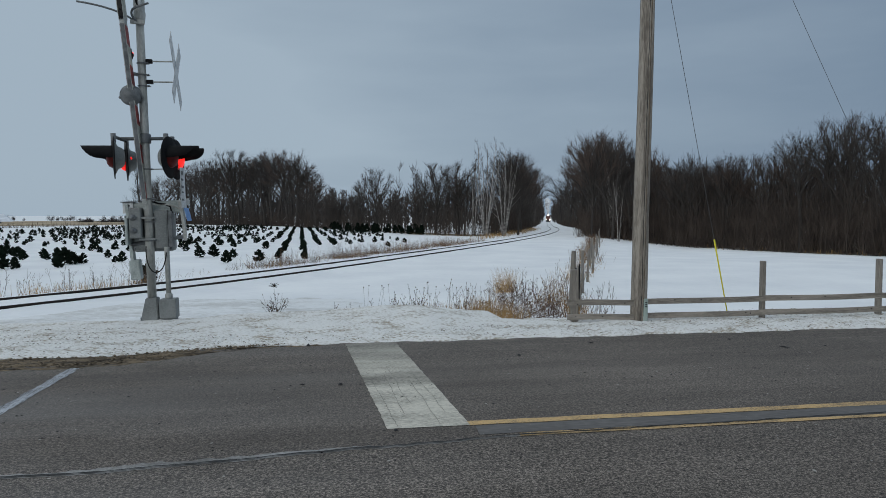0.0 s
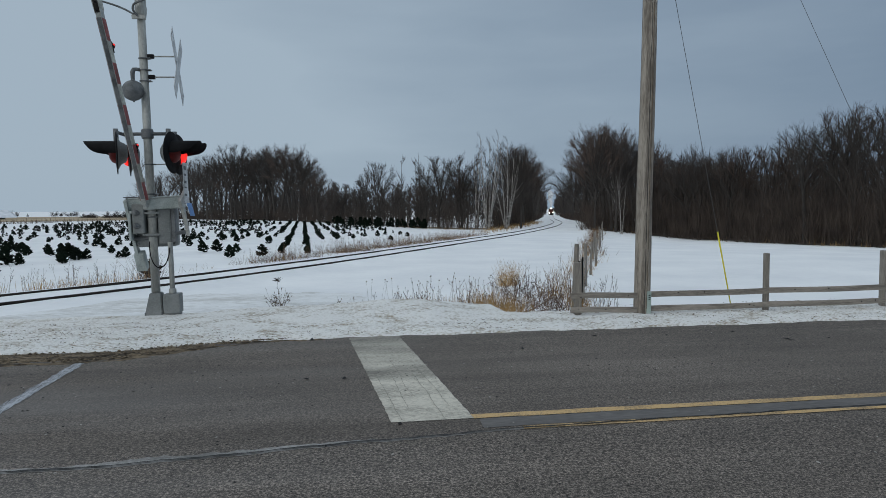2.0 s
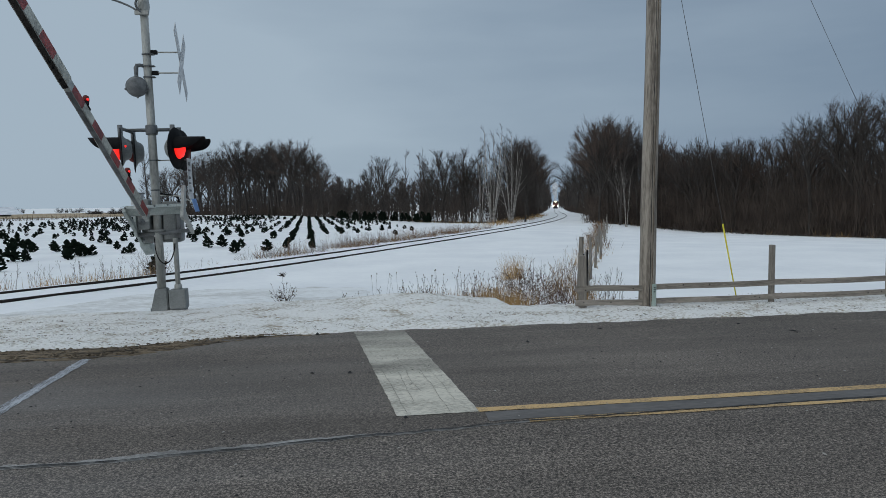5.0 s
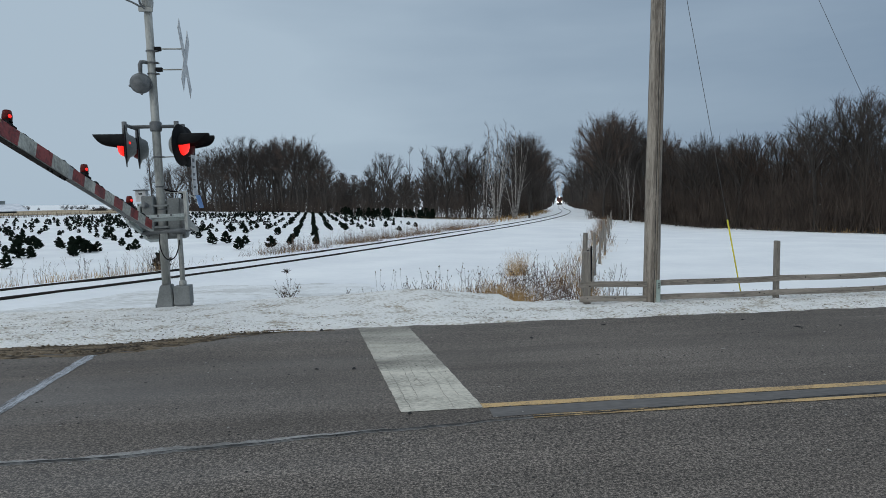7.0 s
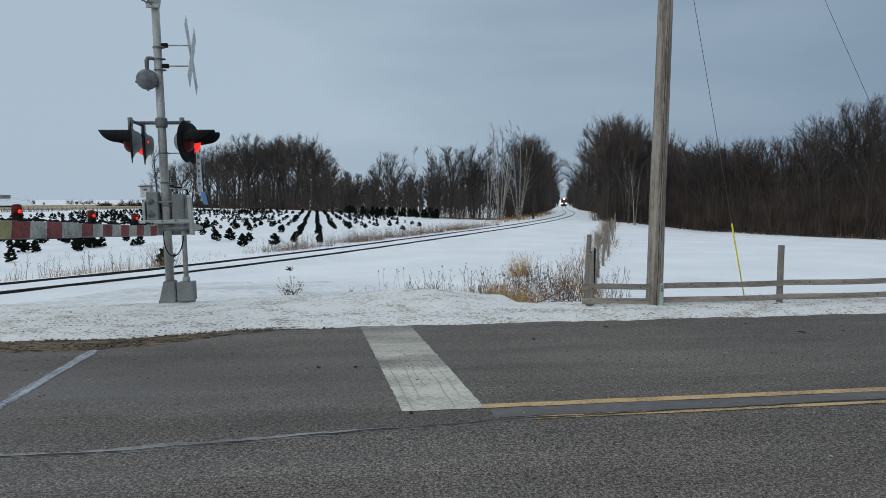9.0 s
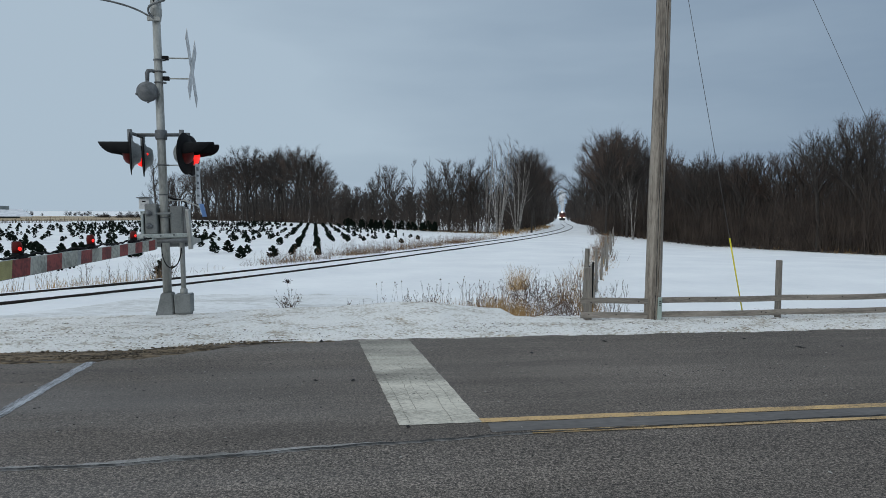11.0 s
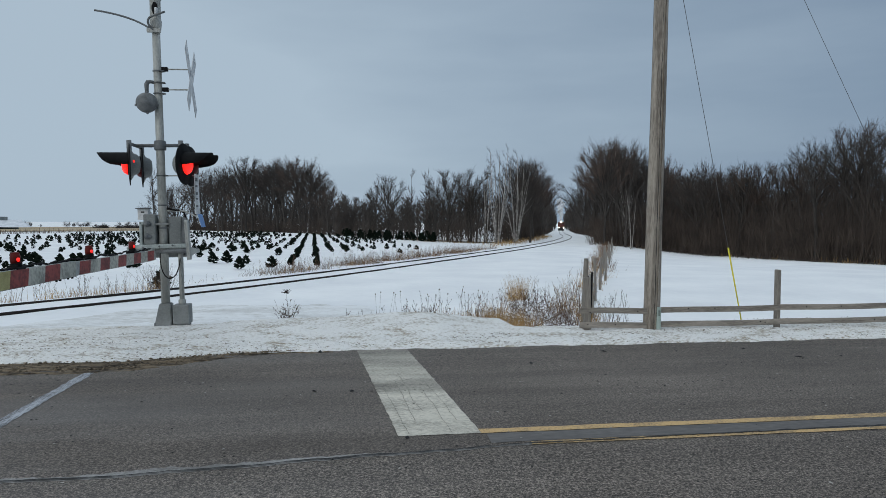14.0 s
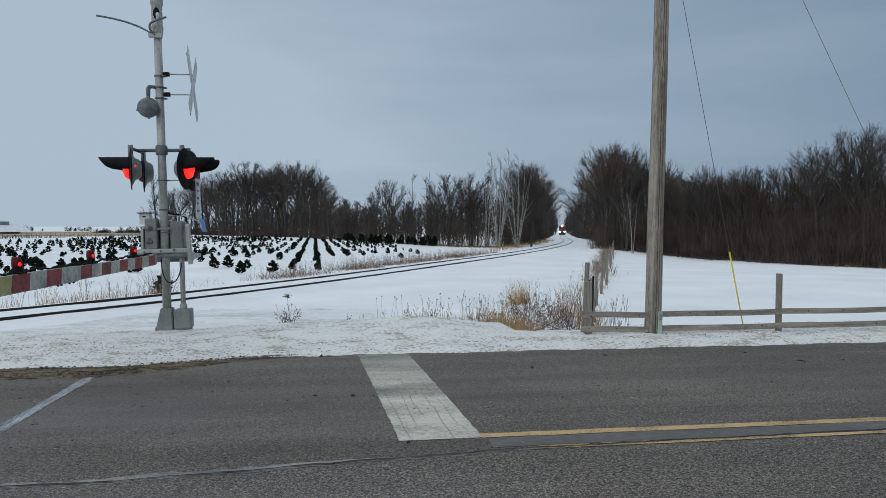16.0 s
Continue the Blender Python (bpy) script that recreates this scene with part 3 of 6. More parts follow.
def build_debris():
    """Loose stones and bits of bark on the road and in the ploughed snow."""
    rng = random.Random(21)

    def lump(v, f, x, y, z, r, flat=0.6, long=1.0):
        b, a = len(v), rng.uniform(0, 3.14)
        c, s = math.cos(a), math.sin(a)
        for dx, dy, dz in ((1, 0, 0), (0, 1, 0), (-1, 0, 0), (0, -1, 0), (0.1, 0, 1), (0, 0, -0.4)):
            px, py = dx * r * long * rng.uniform(0.7, 1.2), dy * r * rng.uniform(0.7, 1.2)
            v.append((x + c * px - s * py, y + s * px + c * py, z + dz * r * flat))
        f += [(b + i, b + (i + 1) % 4, b + 4) for i in range(4)] + [(b + (i + 1) % 4, b + i, b + 5) for i in range(4)]

    crown = lambda y: 0.004 - 0.018 * ((y - 4.75) / 3.8) ** 2
    for mat, n, label in ((CRACK, 3600, "dark"), (GRIT, 2000, "pale")):
        v, f = [], []
        for _ in range(n):
            x, y = rng.uniform(-4.5, 9), 1.9 + 6.5 * rng.random() ** 1.25
            if rng.random() < 0.35 + 0.65 * math.exp(-((y - 6.5) / 0.45) ** 2):
                lump(v, f, x, y, crown(y) + 0.003, 0.003 + 0.009 * rng.random() ** 2.2, 0.5, rng.uniform(1.0, 1.6))
        for _ in range(150 if mat is CRACK else 40):
            x, y = rng.uniform(-4.5, 9), 2.5 + 5.5 * rng.random() if rng.random() < 0.4 else rng.gauss(6.5, 0.45)
            lump(v, f, x, y, crown(y) + 0.003, 0.004 + 0.009 * rng.random() ** 2.2, 0.45, rng.uniform(1.0, 2.6))
        for _ in range(260 if mat is CRACK else 0):
            x, y = rng.gauss(0.45, 0.7), rng.gauss(6.6, 0.28)
            lump(v, f, x, y, crown(y) + 0.007, rng.uniform(0.002, 0.005), 0.5, 1.5)
        tagged(raw("road_grit", v, f, mat), label + " grit scattered over the asphalt", "grit", kind="stuff")
    # crumbs lie in lines where the plough left them
    v, f = [], []
    lines = [(rng.uniform(-6, 8), 0.04 + 1.7 * rng.random() ** 1.4, rng.uniform(0.3, 1.4)) for _ in range(170)]
    for _ in range(4200):
        if rng.random() < 0.7:
            cx, off, span = rng.choice(lines)
            x = cx + rng.gauss(0, span * 0.5)
            off += rng.gauss(0, 0.015)
        else:
            x, off = rng.uniform(-5, 11), 0.04 + 1.7 * rng.random() ** 1.5
        e = float(bank_edge(x))
        if off < 0.03:
            continue
        lump(v, f, x, e + off, 0.03 * (1 - 0.5 * float(smooth(1.2, 2.2, x))) + 0.022 * min(1, off / 0.5), 0.003 + 0.010 * rng.random() ** 3, 0.5, rng.uniform(1.0, 2.4))
    tagged(raw("bank_grit", v, f, GRIT_BROWN), "brown sand crumbs on the ploughed snow", "grit", kind="stuff")
    v, f = [], []
    for _ in range(1400):
        x = -0.6 - 4.6 * rng.random() ** 0.8
        w = 0.5 * float(smooth(-0.4, -2.6, x))
        y = float(bank_edge(x)) - w * rng.random() - 0.02 * rng.random()
        lump(v, f, x, y, 0.012, 0.006 + 0.022 * rng.random() ** 2.5)
    tagged(raw("mud_clods", v, f, MUD), "crumbled clods of frozen brown mud", "mud", kind="stuff")
    for x, y, r, k in ((0.02, 6.32, 0.024, 1.3), (-0.33, 6.36, 0.018, 2.0), (2.05, 7.36, 0.022, 3.2), (3.15, 7.95, 0.02, 2.6), (5.35, 7.3, 0.02, 3.0), (5.9, 7.3, 0.018, 1.5), (0.42, 4.88, 0.022, 1.0), (-0.36, 8.33, 0.04, 1.0), (5.0, 7.9, 0.02, 1.4)):
        v, f = [], []
        lump(v, f, x, y, crown(y) + r * 0.25, r, 0.6, k)
        tagged(raw("stone", v, f, CRACK), "dark loose stone or bark lying on the road", "stone")


build_ground()
build_road()
build_debris()
build_bank()
build_track()


# ---- vegetation ----
class Sticks:
    """Collects thin tapered three- to six-sided sticks into one mesh."""

    def __init__(self):
        self.v, self.f = [], []

    def add(self, p, q, r0, r1, n=3):
        p, q = Vector(p), Vector(q)
        d = q - p
        if d.length < 1e-5:
            return
        d.normalize()
        s = d.orthogonal().normalized()
        u = d.cross(s)
        b = len(self.v)
        for c, r in ((p, r0), (q, r1)):
            for k in range(n):
                a = 2 * math.pi * k / n
                o = (s * math.cos(a) + u * math.sin(a)) * r
                self.v.append((c.x + o.x, c.y + o.y, c.z + o.z))
        for k in range(n):
            self.f.append((b + k, b + (k + 1) % n, b + n + (k + 1) % n, b + n + k))

    def tip(self, p, q, r):
        """A fine twig that runs out to a point."""
        d = q - p
        if d.length < 1e-5:
            return
        s = d.orthogonal().normalized() * r
        u = d.normalized().cross(s)
        b = len(self.v)
        for o in (s, s * -0.5 + u * 0.866, s * -0.5 - u * 0.866):
            self.v.append((p.x + o.x, p.y + o.y, p.z + o.z))
        self.v.append((q.x, q.y, q.z))
        self.f += [(b, b + 1, b + 3), (b + 1, b + 2, b + 3), (b + 2, b, b + 3)]

    def path(self, pts, r0, r1, n=3):
        m = len(pts) - 1
        for i in range(m):
            self.add(pts[i], pts[i + 1], r0 + (r1 - r0) * i / m, r0 + (r1 - r0) * (i + 1) / m, n)

    def done(self, name, mat, parent=None):
        return raw(name, self.v, self.f, mat, parent)


def wander(rng, p, d, length, n, bend, lift=0.0):
    pts = [Vector(p)]
    d = Vector(d).normalized()
    for _ in range(n):
        d = (d + Vector((rng.uniform(-bend, bend), rng.uniform(-bend, bend), rng.uniform(-bend, bend) + lift))).normalized()
        pts.append(pts[-1] + d * (length / n))
    return pts


def along(pts, t):
    k = min(int(t * (len(pts) - 1)), len(pts) - 2)
    f = t * (len(pts) - 1) - k
    return pts[k].lerp(pts[k + 1], f), (pts[k + 1] - pts[k]).normalized()


def splay(rng, d, angle):
    s = d.orthogonal().normalized()
    s.rotate(Matrix.Rotation(rng.uniform(0, 6.283), 3, d))
    return (d * math.cos(angle) + s * math.sin(angle)).normalized()


def birch_clump(seed, label, stems=6, fan=0.22):
    """White stems ten metres high that rise together from one stool, with fine upswept twigs."""
    rng = random.Random(seed)
    tree = empty("birch_tree")
    wood, crown = Sticks(), Sticks()
    for k in range(stems):
        a = 6.283 * k / stems + rng.uniform(-0.4, 0.4)
        out = fan * rng.uniform(0.3, 1.1)
        d = Vector((math.cos(a) * out, math.sin(a) * out, 1))
        stem = wander(rng, (0.12 * math.cos(a), 0.12 * math.sin(a), -0.3), d, 9.6 * rng.uniform(0.72, 1.0), 9, 0.05, 0.025)
        wood.path(stem, 0.105 * rng.uniform(0.7, 1.15), 0.020, 6)
        for i in range(15):
            t = 0.30 + 0.69 * (i + rng.random()) / 15
            p, sd = along(stem, t)
            limb = wander(rng, p, splay(rng, sd, rng.uniform(0.35, 0.75)), (1.25 - t) * rng.uniform(1.3, 2.6), 3, 0.14, 0.06)
            (wood if i % 2 == 0 and t < 0.85 else crown).path(limb, 0.034 * (1.3 - t), 0.008, 3)
            for _ in range(6):
                q, bd = along(limb, rng.uniform(0.2, 1.0))
                e = q + splay(rng, bd, rng.uniform(0.3, 0.8)) * rng.uniform(0.35, 0.85)
                crown.tip(q, e, 0.011)
                for _ in range(2):
                    c = q.lerp(e, rng.uniform(0.3, 0.8))
                    crown.tip(c, c + splay(rng, bd, 0.6) * rng.uniform(0.2, 0.4), 0.008)
    k = 10.0 / max(v[2] for v in crown.v)
    for st in (wood, crown):
        st.v = [(x * k, y * k, z * k) for x, y, z in st.v]
    wood.done("trunk", BIRCH, tree)
    crown.done("crown", TWIG, tree)
    return tagged(tree, label, "tree")


def put(proto, m, used):
    """Places a thing the first time, a copy of it after that."""
    if proto.name not in used:
        used[proto.name] = proto
        proto.matrix_world = m
        return proto
    k = proto.scale
    return copy_thing(proto, m @ Matrix.Diagonal((1 / k[0], 1 / k[1], 1 / k[2], 1)))


def domed_tree(seed, label, wide=3.4, low=2.4, limbs=8, fork=(0.24, 0.55), twigs=5, name="bare_tree", mat=None):
    """A leafless tree ten metres high: a trunk that divides into long rising limbs, and a rounded, ragged crown of forked branches and fine twigs."""
    rng = random.Random(seed)
    tree = empty(name)
    wood, crown = Sticks(), Sticks()
    mid, half = (10 + low) / 2, (10 - low) / 2
    jolt = lambda k: Vector((rng.gauss(0, k), rng.gauss(0, k), rng.gauss(0, k)))
    trunk = wander(rng, (0, 0, -0.3), (0, 0, 1), 10 * fork[1] + 0.3, 7, 0.07, 0.03)
    wood.path(trunk, 0.19, 0.09, 7)
    shift = Vector((seed * 3.7, 0, 0))

    def inside(p, e):
        for _ in range(6):
            q = Vector((e.x / wide, e.y / wide, (e.z - mid) / half))
            if q.length <= 1.0 + 0.30 * noise.noise(q * 2.4 + shift):
                break
            e = p.lerp(e, 0.74)
        return e

    def curve(p, d, e, n, sag):
        """From p, leaving along d, to e."""
        b = p + d * (e - p).length * 0.5
        return [p * (1 - t) ** 2 + b * 2 * t * (1 - t) + e * t * t + jolt(sag * min(t, 1 - t)) for t in (k / n for k in range(n + 1))]

    def out_from(p, d, turn, length, fine=False):
        way = splay(rng, d, turn)
        away = Vector((p.x, p.y, (p.z - low) * 0.55 + 0.4)).normalized()
        way = (way + away * 0.62 + Vector((0, 0, 0.06))).normalized()
        return p + way * length if fine else inside(p, p + way * length)

    for i in range(limbs):
        u = (i + 0.5) / limbs
        a = i * 2.4 + rng.uniform(-0.4, 0.4)
        up = -0.10 + 1.45 * u
        p, td = along(trunk, (fork[0] + (fork[1] - fork[0]) * u ** 0.8) / fork[1] * 0.98)
        end = Vector((wide * math.cos(a) * math.cos(up), wide * math.sin(a) * math.cos(up), half * math.sin(up))) * rng.uniform(0.66, 0.84) + Vector((0, 0, mid))
        lift = (td * 0.6 + (end - p).normalized()).normalized()
        limb = curve(p, lift, end, 6, 0.30)
        wood.path(limb, 0.105 - 0.03 * u, 0.028, 5)
        for j in range(7):
            q, d = along(limb, 0.22 + 0.78 * (j + rng.random()) / 7)
            e = out_from(q, d, rng.uniform(0.4, 0.85), rng.uniform(1.4, 2.7))
            branch = curve(q, d, e, 3, 0.16)
            (wood if j < 4 else crown).path(branch, 0.030, 0.011, 4)
            for _ in range(4 if twigs < 6 else 5):
                w, d2 = along(branch, rng.uniform(0.2, 1.0))
                f = out_from(w, d2, rng.uniform(0.35, 0.85), rng.uniform(0.7, 1.5))
                crown.add(w, f, 0.0125, 0.0065)
                for _ in range(twigs):
                    c = w.lerp(f, rng.uniform(0.2, 1.0))
                    g = out_from(c, (f - w).normalized() if (f - w).length > 1e-4 else d2, rng.uniform(0.3, 1.0), rng.uniform(0.35, 0.95), True)
                    crown.tip(c, g, 0.0078)
                    c = c.lerp(g, rng.uniform(0.3, 0.7))
                    crown.tip(c, c + ((g - c) * 0.7 + jolt(0.18)), 0.0062)
    top = max(v[2] for v in crown.v)
    for st in (wood, crown):
        st.v = [(x, y, z * 10.0 / top) for x, y, z in st.v]
    wood.done("trunk", BARK, tree)
    crown.done("crown", mat or TWIG, tree)
    return tagged(tree, label, "tree")


# outline of the woods against the sky: bearing in degrees, rise over run
SKYLINE = [(-14.0, 0.050), (-12.1, 0.065), (-10.5, 0.080), (-8.3, 0.096), (-6.1, 0.091), (-4.3, 0.098), (-2.9, 0.079), (-1.8, 0.053), (-0.7, 0.036), (1.0, 0.030), (5.3, 0.031), (6.3, 0.036),
           (9.6, 0.046), (10.8, 0.066), (12.3, 0.088), (13.7, 0.094), (15.1, 0.092), (16.3, 0.080), (17.2, 0.062), (17.9, 0.035), (18.8, 0.075), (20.0, 0.104), (21.6, 0.116), (23.4, 0.110),
           (25.1, 0.097), (27.7, 0.080), (29.4, 0.081), (31.5, 0.086), (32.7, 0.086), (34.2, 0.093), (37.2, 0.102), (39.0, 0.112), (40.0, 0.122), (42.0, 0.130), (60.0, 0.13)]
SK_B, SK_T = [a for a, b in SKYLINE], [b for a, b in SKYLINE]


def tall(x, y):
    """Height to which trees grow at a place."""
    b = math.degrees(math.atan2(x, y))
    return max(3.0, min(21.0, math.hypot(x, y) * 1.06 * float(np.interp(b, SK_B, SK_T)) + 1.6 - float(land(x, y))))


def on_edge(edge, t):
    """A point along a wood's edge; far stretches count for less than their length."""
    w = [math.dist(a, b) ** 0.75 for a, b in zip(edge, edge[1:])]
    t *= sum(w)
    k = 0
    while k < len(w) - 1 and t > w[k]:
        t -= w[k]
        k += 1
    f = t / w[k]
    return edge[k][0] + (edge[k + 1][0] - edge[k][0]) * f, edge[k][1] + (edge[k + 1][1] - edge[k][1]) * f


LEFT_EDGE = [(46, 162), (35.5, 127), (26.5, 99), (17.5, 77), (12.5, 80), (7.0, 94), (0.5, 112), (-7.0, 130), (-15, 156), (-25, 185), (-42, 225), (-62, 270)]
RIGHT_EDGE = [(59, 160), (48.5, 127), (38.2, 98), (30.6, 80), (26.2, 69.5), (30.6, 71.5), (33.4, 66), (35.2, 59), (35.6, 49.7), (36.5, 42.0), (38.2, 33.6), (42, 24.6)]


def build_woods():
    rng = random.Random(11)
    kinds = [domed_tree(s, "tall leafless grey-brown tree at the wood's edge", w, l, n, fk, 4, mat=mt) for s, w, l, n, fk, mt in
             ((1, 2.9, 3.4, 7, (0.32, 0.62), None), (2, 3.4, 2.6, 8, (0.26, 0.55), RUSSET), (3, 2.5, 3.8, 7, (0.36, 0.68), None), (4, 3.7, 2.4, 8, (0.24, 0.52), None), (5, 3.1, 3.0, 7, (0.30, 0.60), RUSSET))]
    birches = [birch_clump(s, "white-stemmed leafless birch clump at the wood's edge", n, f) for s, n, f in ((21, 3, 0.18), (22, 7, 0.33))]
    spots = []
    for i in range(60):
        t = (i + rng.random()) / 60
        x, y = on_edge(LEFT_EDGE, t)
        k = rng.uniform(0, 1) ** 1.3 * 14
        x, y = x + k * 0.2, y + k
        if 12.3 < math.degrees(math.atan2(x, y)) < 17.5 and rng.random() < 0.6:
            continue
        spots.append((x, y, 0))
    for i in range(64):
        t = (i + rng.random()) / 64
        x, y = on_edge(RIGHT_EDGE, t)
        k = 1.5 + rng.uniform(0, 1) ** 1.3 * 13
        x, y = x + k * 0.75, y + k * 0.65
        if 18.5 < math.degrees(math.atan2(x, y)) < 25.5 and rng.random() < 0.6:
            continue
        spots.append((x, y, 0))
    for side, near in ((-1, 5.0), (1, 5.2)):
        for i in range(18):
            y = 84 + 325 * (i / 18) ** 1.35 + rng.uniform(-2, 2)
            if y < 125 and i % 2:
                continue
            spots.append((float(track_x(y)) + side * (near + 6.5 * rng.random() ** 1.5), y, 0))
    for x, y in ((33.5, 78),):
        spots.append((x, y, 1))
    first = {}
    for x, y, b in spots:
        proto = rng.choice(birches if b else kinds)
        h = tall(x, y) * rng.choice((1.06, 1.0, 0.97, 0.92, 0.85)) / 10.0 if y < 112 or x < track_x(y) - 9 else rng.uniform(1.25, 1.75)
        w = h * rng.uniform(0.9, 1.2)
        m = pose(x, y, float(land(x, y)) - 0.05, 0, 0, rng.uniform(0, 360)) @ Matrix.Diagonal((w, w, h, 1))
        tagged(put(proto, m, first), group="trees at the wood's edge")
    # trees that stand out above the rest: bearing, distance, rise over run, width, kind
    broad = domed_tree(41, "broad leafless maple standing before the wood", 4.1, 2.0, 10, (0.20, 0.46), 7)
    broad2 = domed_tree(42, "broad leafless tree with a rounded crown", 3.7, 2.2, 9, (0.24, 0.50), 7)
    dome = domed_tree(44, "large leafless tree with a full rounded crown", 4.0, 3.0, 10, (0.26, 0.50), 7, mat=RUSSET)
    thin = domed_tree(43, "slender half-dead leafless tree in the open field", 2.2, 2.4, 5, (0.3, 0.85), 1)
    for b, d, rise, wide, proto in ((3.2, 104, 0.074, 0.82, broad), (2.2, 112, 0.060, 0.8, broad2), (7.3, 92, 0.066, 0.9, broad2), (8.4, 88, 0.083, 0.95, broad), (10.4, 86, 0.088, 0.85, broad2), (12.6, 80, 0.117, 0.75, birches[1]), (11.6, 84, 0.098, 0.7, birches[0]), (14.2, 83, 0.108, 0.85, birches[1]),
                                   (15.4, 84, 0.098, 0.7, broad2), (-4.0, 150, 0.100, 0.95, dome), (-2.6, 140, 0.080, 0.8, broad2), (-8.4, 180, 0.098, 0.9, broad), (-6.2, 165, 0.092, 0.8, broad2), (-10.6, 170, 0.082, 0.8, broad), (21.5, 76, 0.128, 0.68, dome), (23.2, 76, 0.120, 0.72, broad), (24.6, 78, 0.108, 0.6, broad2),
                                   (29.3, 76, 0.095, 0.5, kinds[2]), (31.6, 73, 0.092, 0.6, broad2), (40.2, 62, 0.124, 0.6, broad), (-15.3, 62, 0.083, 0.6, thin), (-14.4, 66, 0.052, 0.9, broad), (-13.6, 70, 0.060, 0.8, broad2), (26.3, 82, 0.104, 0.6, kinds[1]), (23.7, 72, 0.056, 0.62, birches[0])):
        x, y = d * math.sin(radians(b)), d * math.cos(radians(b))
        h = (d * rise + 1.6 - float(land(x, y))) / 10
        w = h * wide
        put(proto, pose(x, y, float(land(x, y)) - 0.05, 0, 0, rng.uniform(0, 360)) @ Matrix.Diagonal((w, w, h, 1)), first)
    # the depth of the woods, and the brush along their foot
    deep, brush, tan = Sticks(), Sticks(), Sticks()

    def simple(x, y, h, n=36, thick=1.0):
        z = float(land(x, y)) - 0.1
        k = max(1.0, math.hypot(x, y) / 75) * 1.15 * thick
        stem = wander(rng, (x, y, z), (rng.uniform(-0.06, 0.06), rng.uniform(-0.06, 0.06), 1), h * 0.95, 4, 0.05)
        deep.path(stem, 0.011 * h, 0.02, 4)
        for _ in range(n):
            t = rng.uniform(0.10, 1.0)
            p, d = along(stem, t)
            l = h * rng.uniform(0.09, 0.24) * (1.15 - 0.65 * t)
            e = p + splay(rng, d, rng.uniform(0.35, 0.9)) * l
            top = 0.7 if t > 0.65 else 1.0
            deep.add(p, e, 0.022 * k * top, 0.012 * k * top)
            for _ in range(4):
                c = p.lerp(e, rng.uniform(0.2, 0.95))
                deep.tip(c, c + ((e - p) * 0.5 + Vector((rng.uniform(-1, 1), rng.uniform(-1, 1), rng.uniform(-0.3, 1))) * l * 0.4), 0.016 * k * top)

    for _ in range(270):
        x, y = on_edge(LEFT_EDGE, rng.random())
        k = rng.uniform(4, 45)
        x, y = x + k * 0.35, y + k
        if x > track_x(y) - 6:
            continue
        simple(x, y, min(tall(x, y) * rng.uniform(0.45, 0.78), 18), 24)
    for _ in range(680):
        x, y = on_edge(RIGHT_EDGE, rng.random())
        k = rng.uniform(3, 38)
        x, y = x + k * 0.75, y + k * 0.65
        if x < track_x(y) + 6:
            continue
        if 18.5 < math.degrees(math.atan2(x, y)) < 26 and rng.random() < 0.75:
            continue
        simple(x, y, min(tall(x, y) * rng.uniform(0.58, 0.92), 18), 26, 1.0)
    for _ in range(240):
        y = rng.uniform(84, 440)
        side = rng.choice((-1, 1))
        off = rng.uniform(5.5, 34)
        if y < 130 and rng.random() < 0.7:
            continue
        simple(float(track_x(y)) + side * off, y, min(rng.uniform(9, 15), 14 if y > 120 else tall(float(track_x(y)) + side * off, y) * 0.9), 30)
    for x0, x1, y0, y1, n in ((-75, 10, 265, 300, 60), (-14, 8, 150, 190, 40)):
        for _ in range(n):
            x, y = rng.uniform(x0, x1), rng.uniform(y0, y1)
            simple(x, y, rng.uniform(7, 10), 26)
    for _ in range(110):
        y = rng.uniform(300, 640)
        side = rng.choice((-1, 1))
        simple(float(track_x(y)) + side * rng.uniform(3.6, 10), y, rng.uniform(9, 15), 26, 1.3)
    # the far side of the woods closes every gap between the stems
    for edge, dx, dy, n in ((LEFT_EDGE, 0.35, 1.0, 70), (RIGHT_EDGE, 0.75, 0.65, 460)):
        for _ in range(n):
            x, y = on_edge(edge, rng.random())
            k = rng.uniform(22, 60)
            x, y = x + dx * k, y + dy * k
            if abs(x - track_x(y)) > 8 and not (18 < math.degrees(math.atan2(x, y)) < 25.5 and rng.random() < 0.6):
                simple(x, y, tall(x, y) * (rng.uniform(0.25, 0.55) if edge is LEFT_EDGE else rng.uniform(0.30, 0.78)), 18, 3.4)
    for _ in range(170):
        b, d = radians(rng.uniform(-2.0, 13.0)), rng.uniform(112, 165)
        x, y = d * math.sin(b), d * math.cos(b)
        if x < track_x(y) - 8:
            simple(x, y, d * rng.uniform(0.030, 0.048) + 1.6, 24, 1.7)
    tagged(deep.done("deep_woods", TWIG), "dense leafless woodland of grey-brown stems", "woods", kind="stuff")

    def shrub(x, y, h, n, to):
        z = float(land(x, y)) - 0.05
        k = max(1.35, math.hypot(x, y) / 55)
        n = max(4, int(n * 0.8))
        for _ in range(n):
            d = Vector((rng.uniform(-0.5, 0.5), rng.uniform(-0.5, 0.5), 1))
            pts = wander(rng, (x + rng.uniform(-0.9, 0.9), y + rng.uniform(-0.6, 0.6), z), d, h * rng.uniform(0.5, 1), 2, 0.18)
            to.path(pts, 0.015 * k, 0.006 * k)
            for _ in range(2):
                p, d2 = along(pts, rng.uniform(0.3, 1))
                to.add(p, p + splay(rng, d2, 0.6) * h * 0.25, 0.009 * k, 0.005 * k)

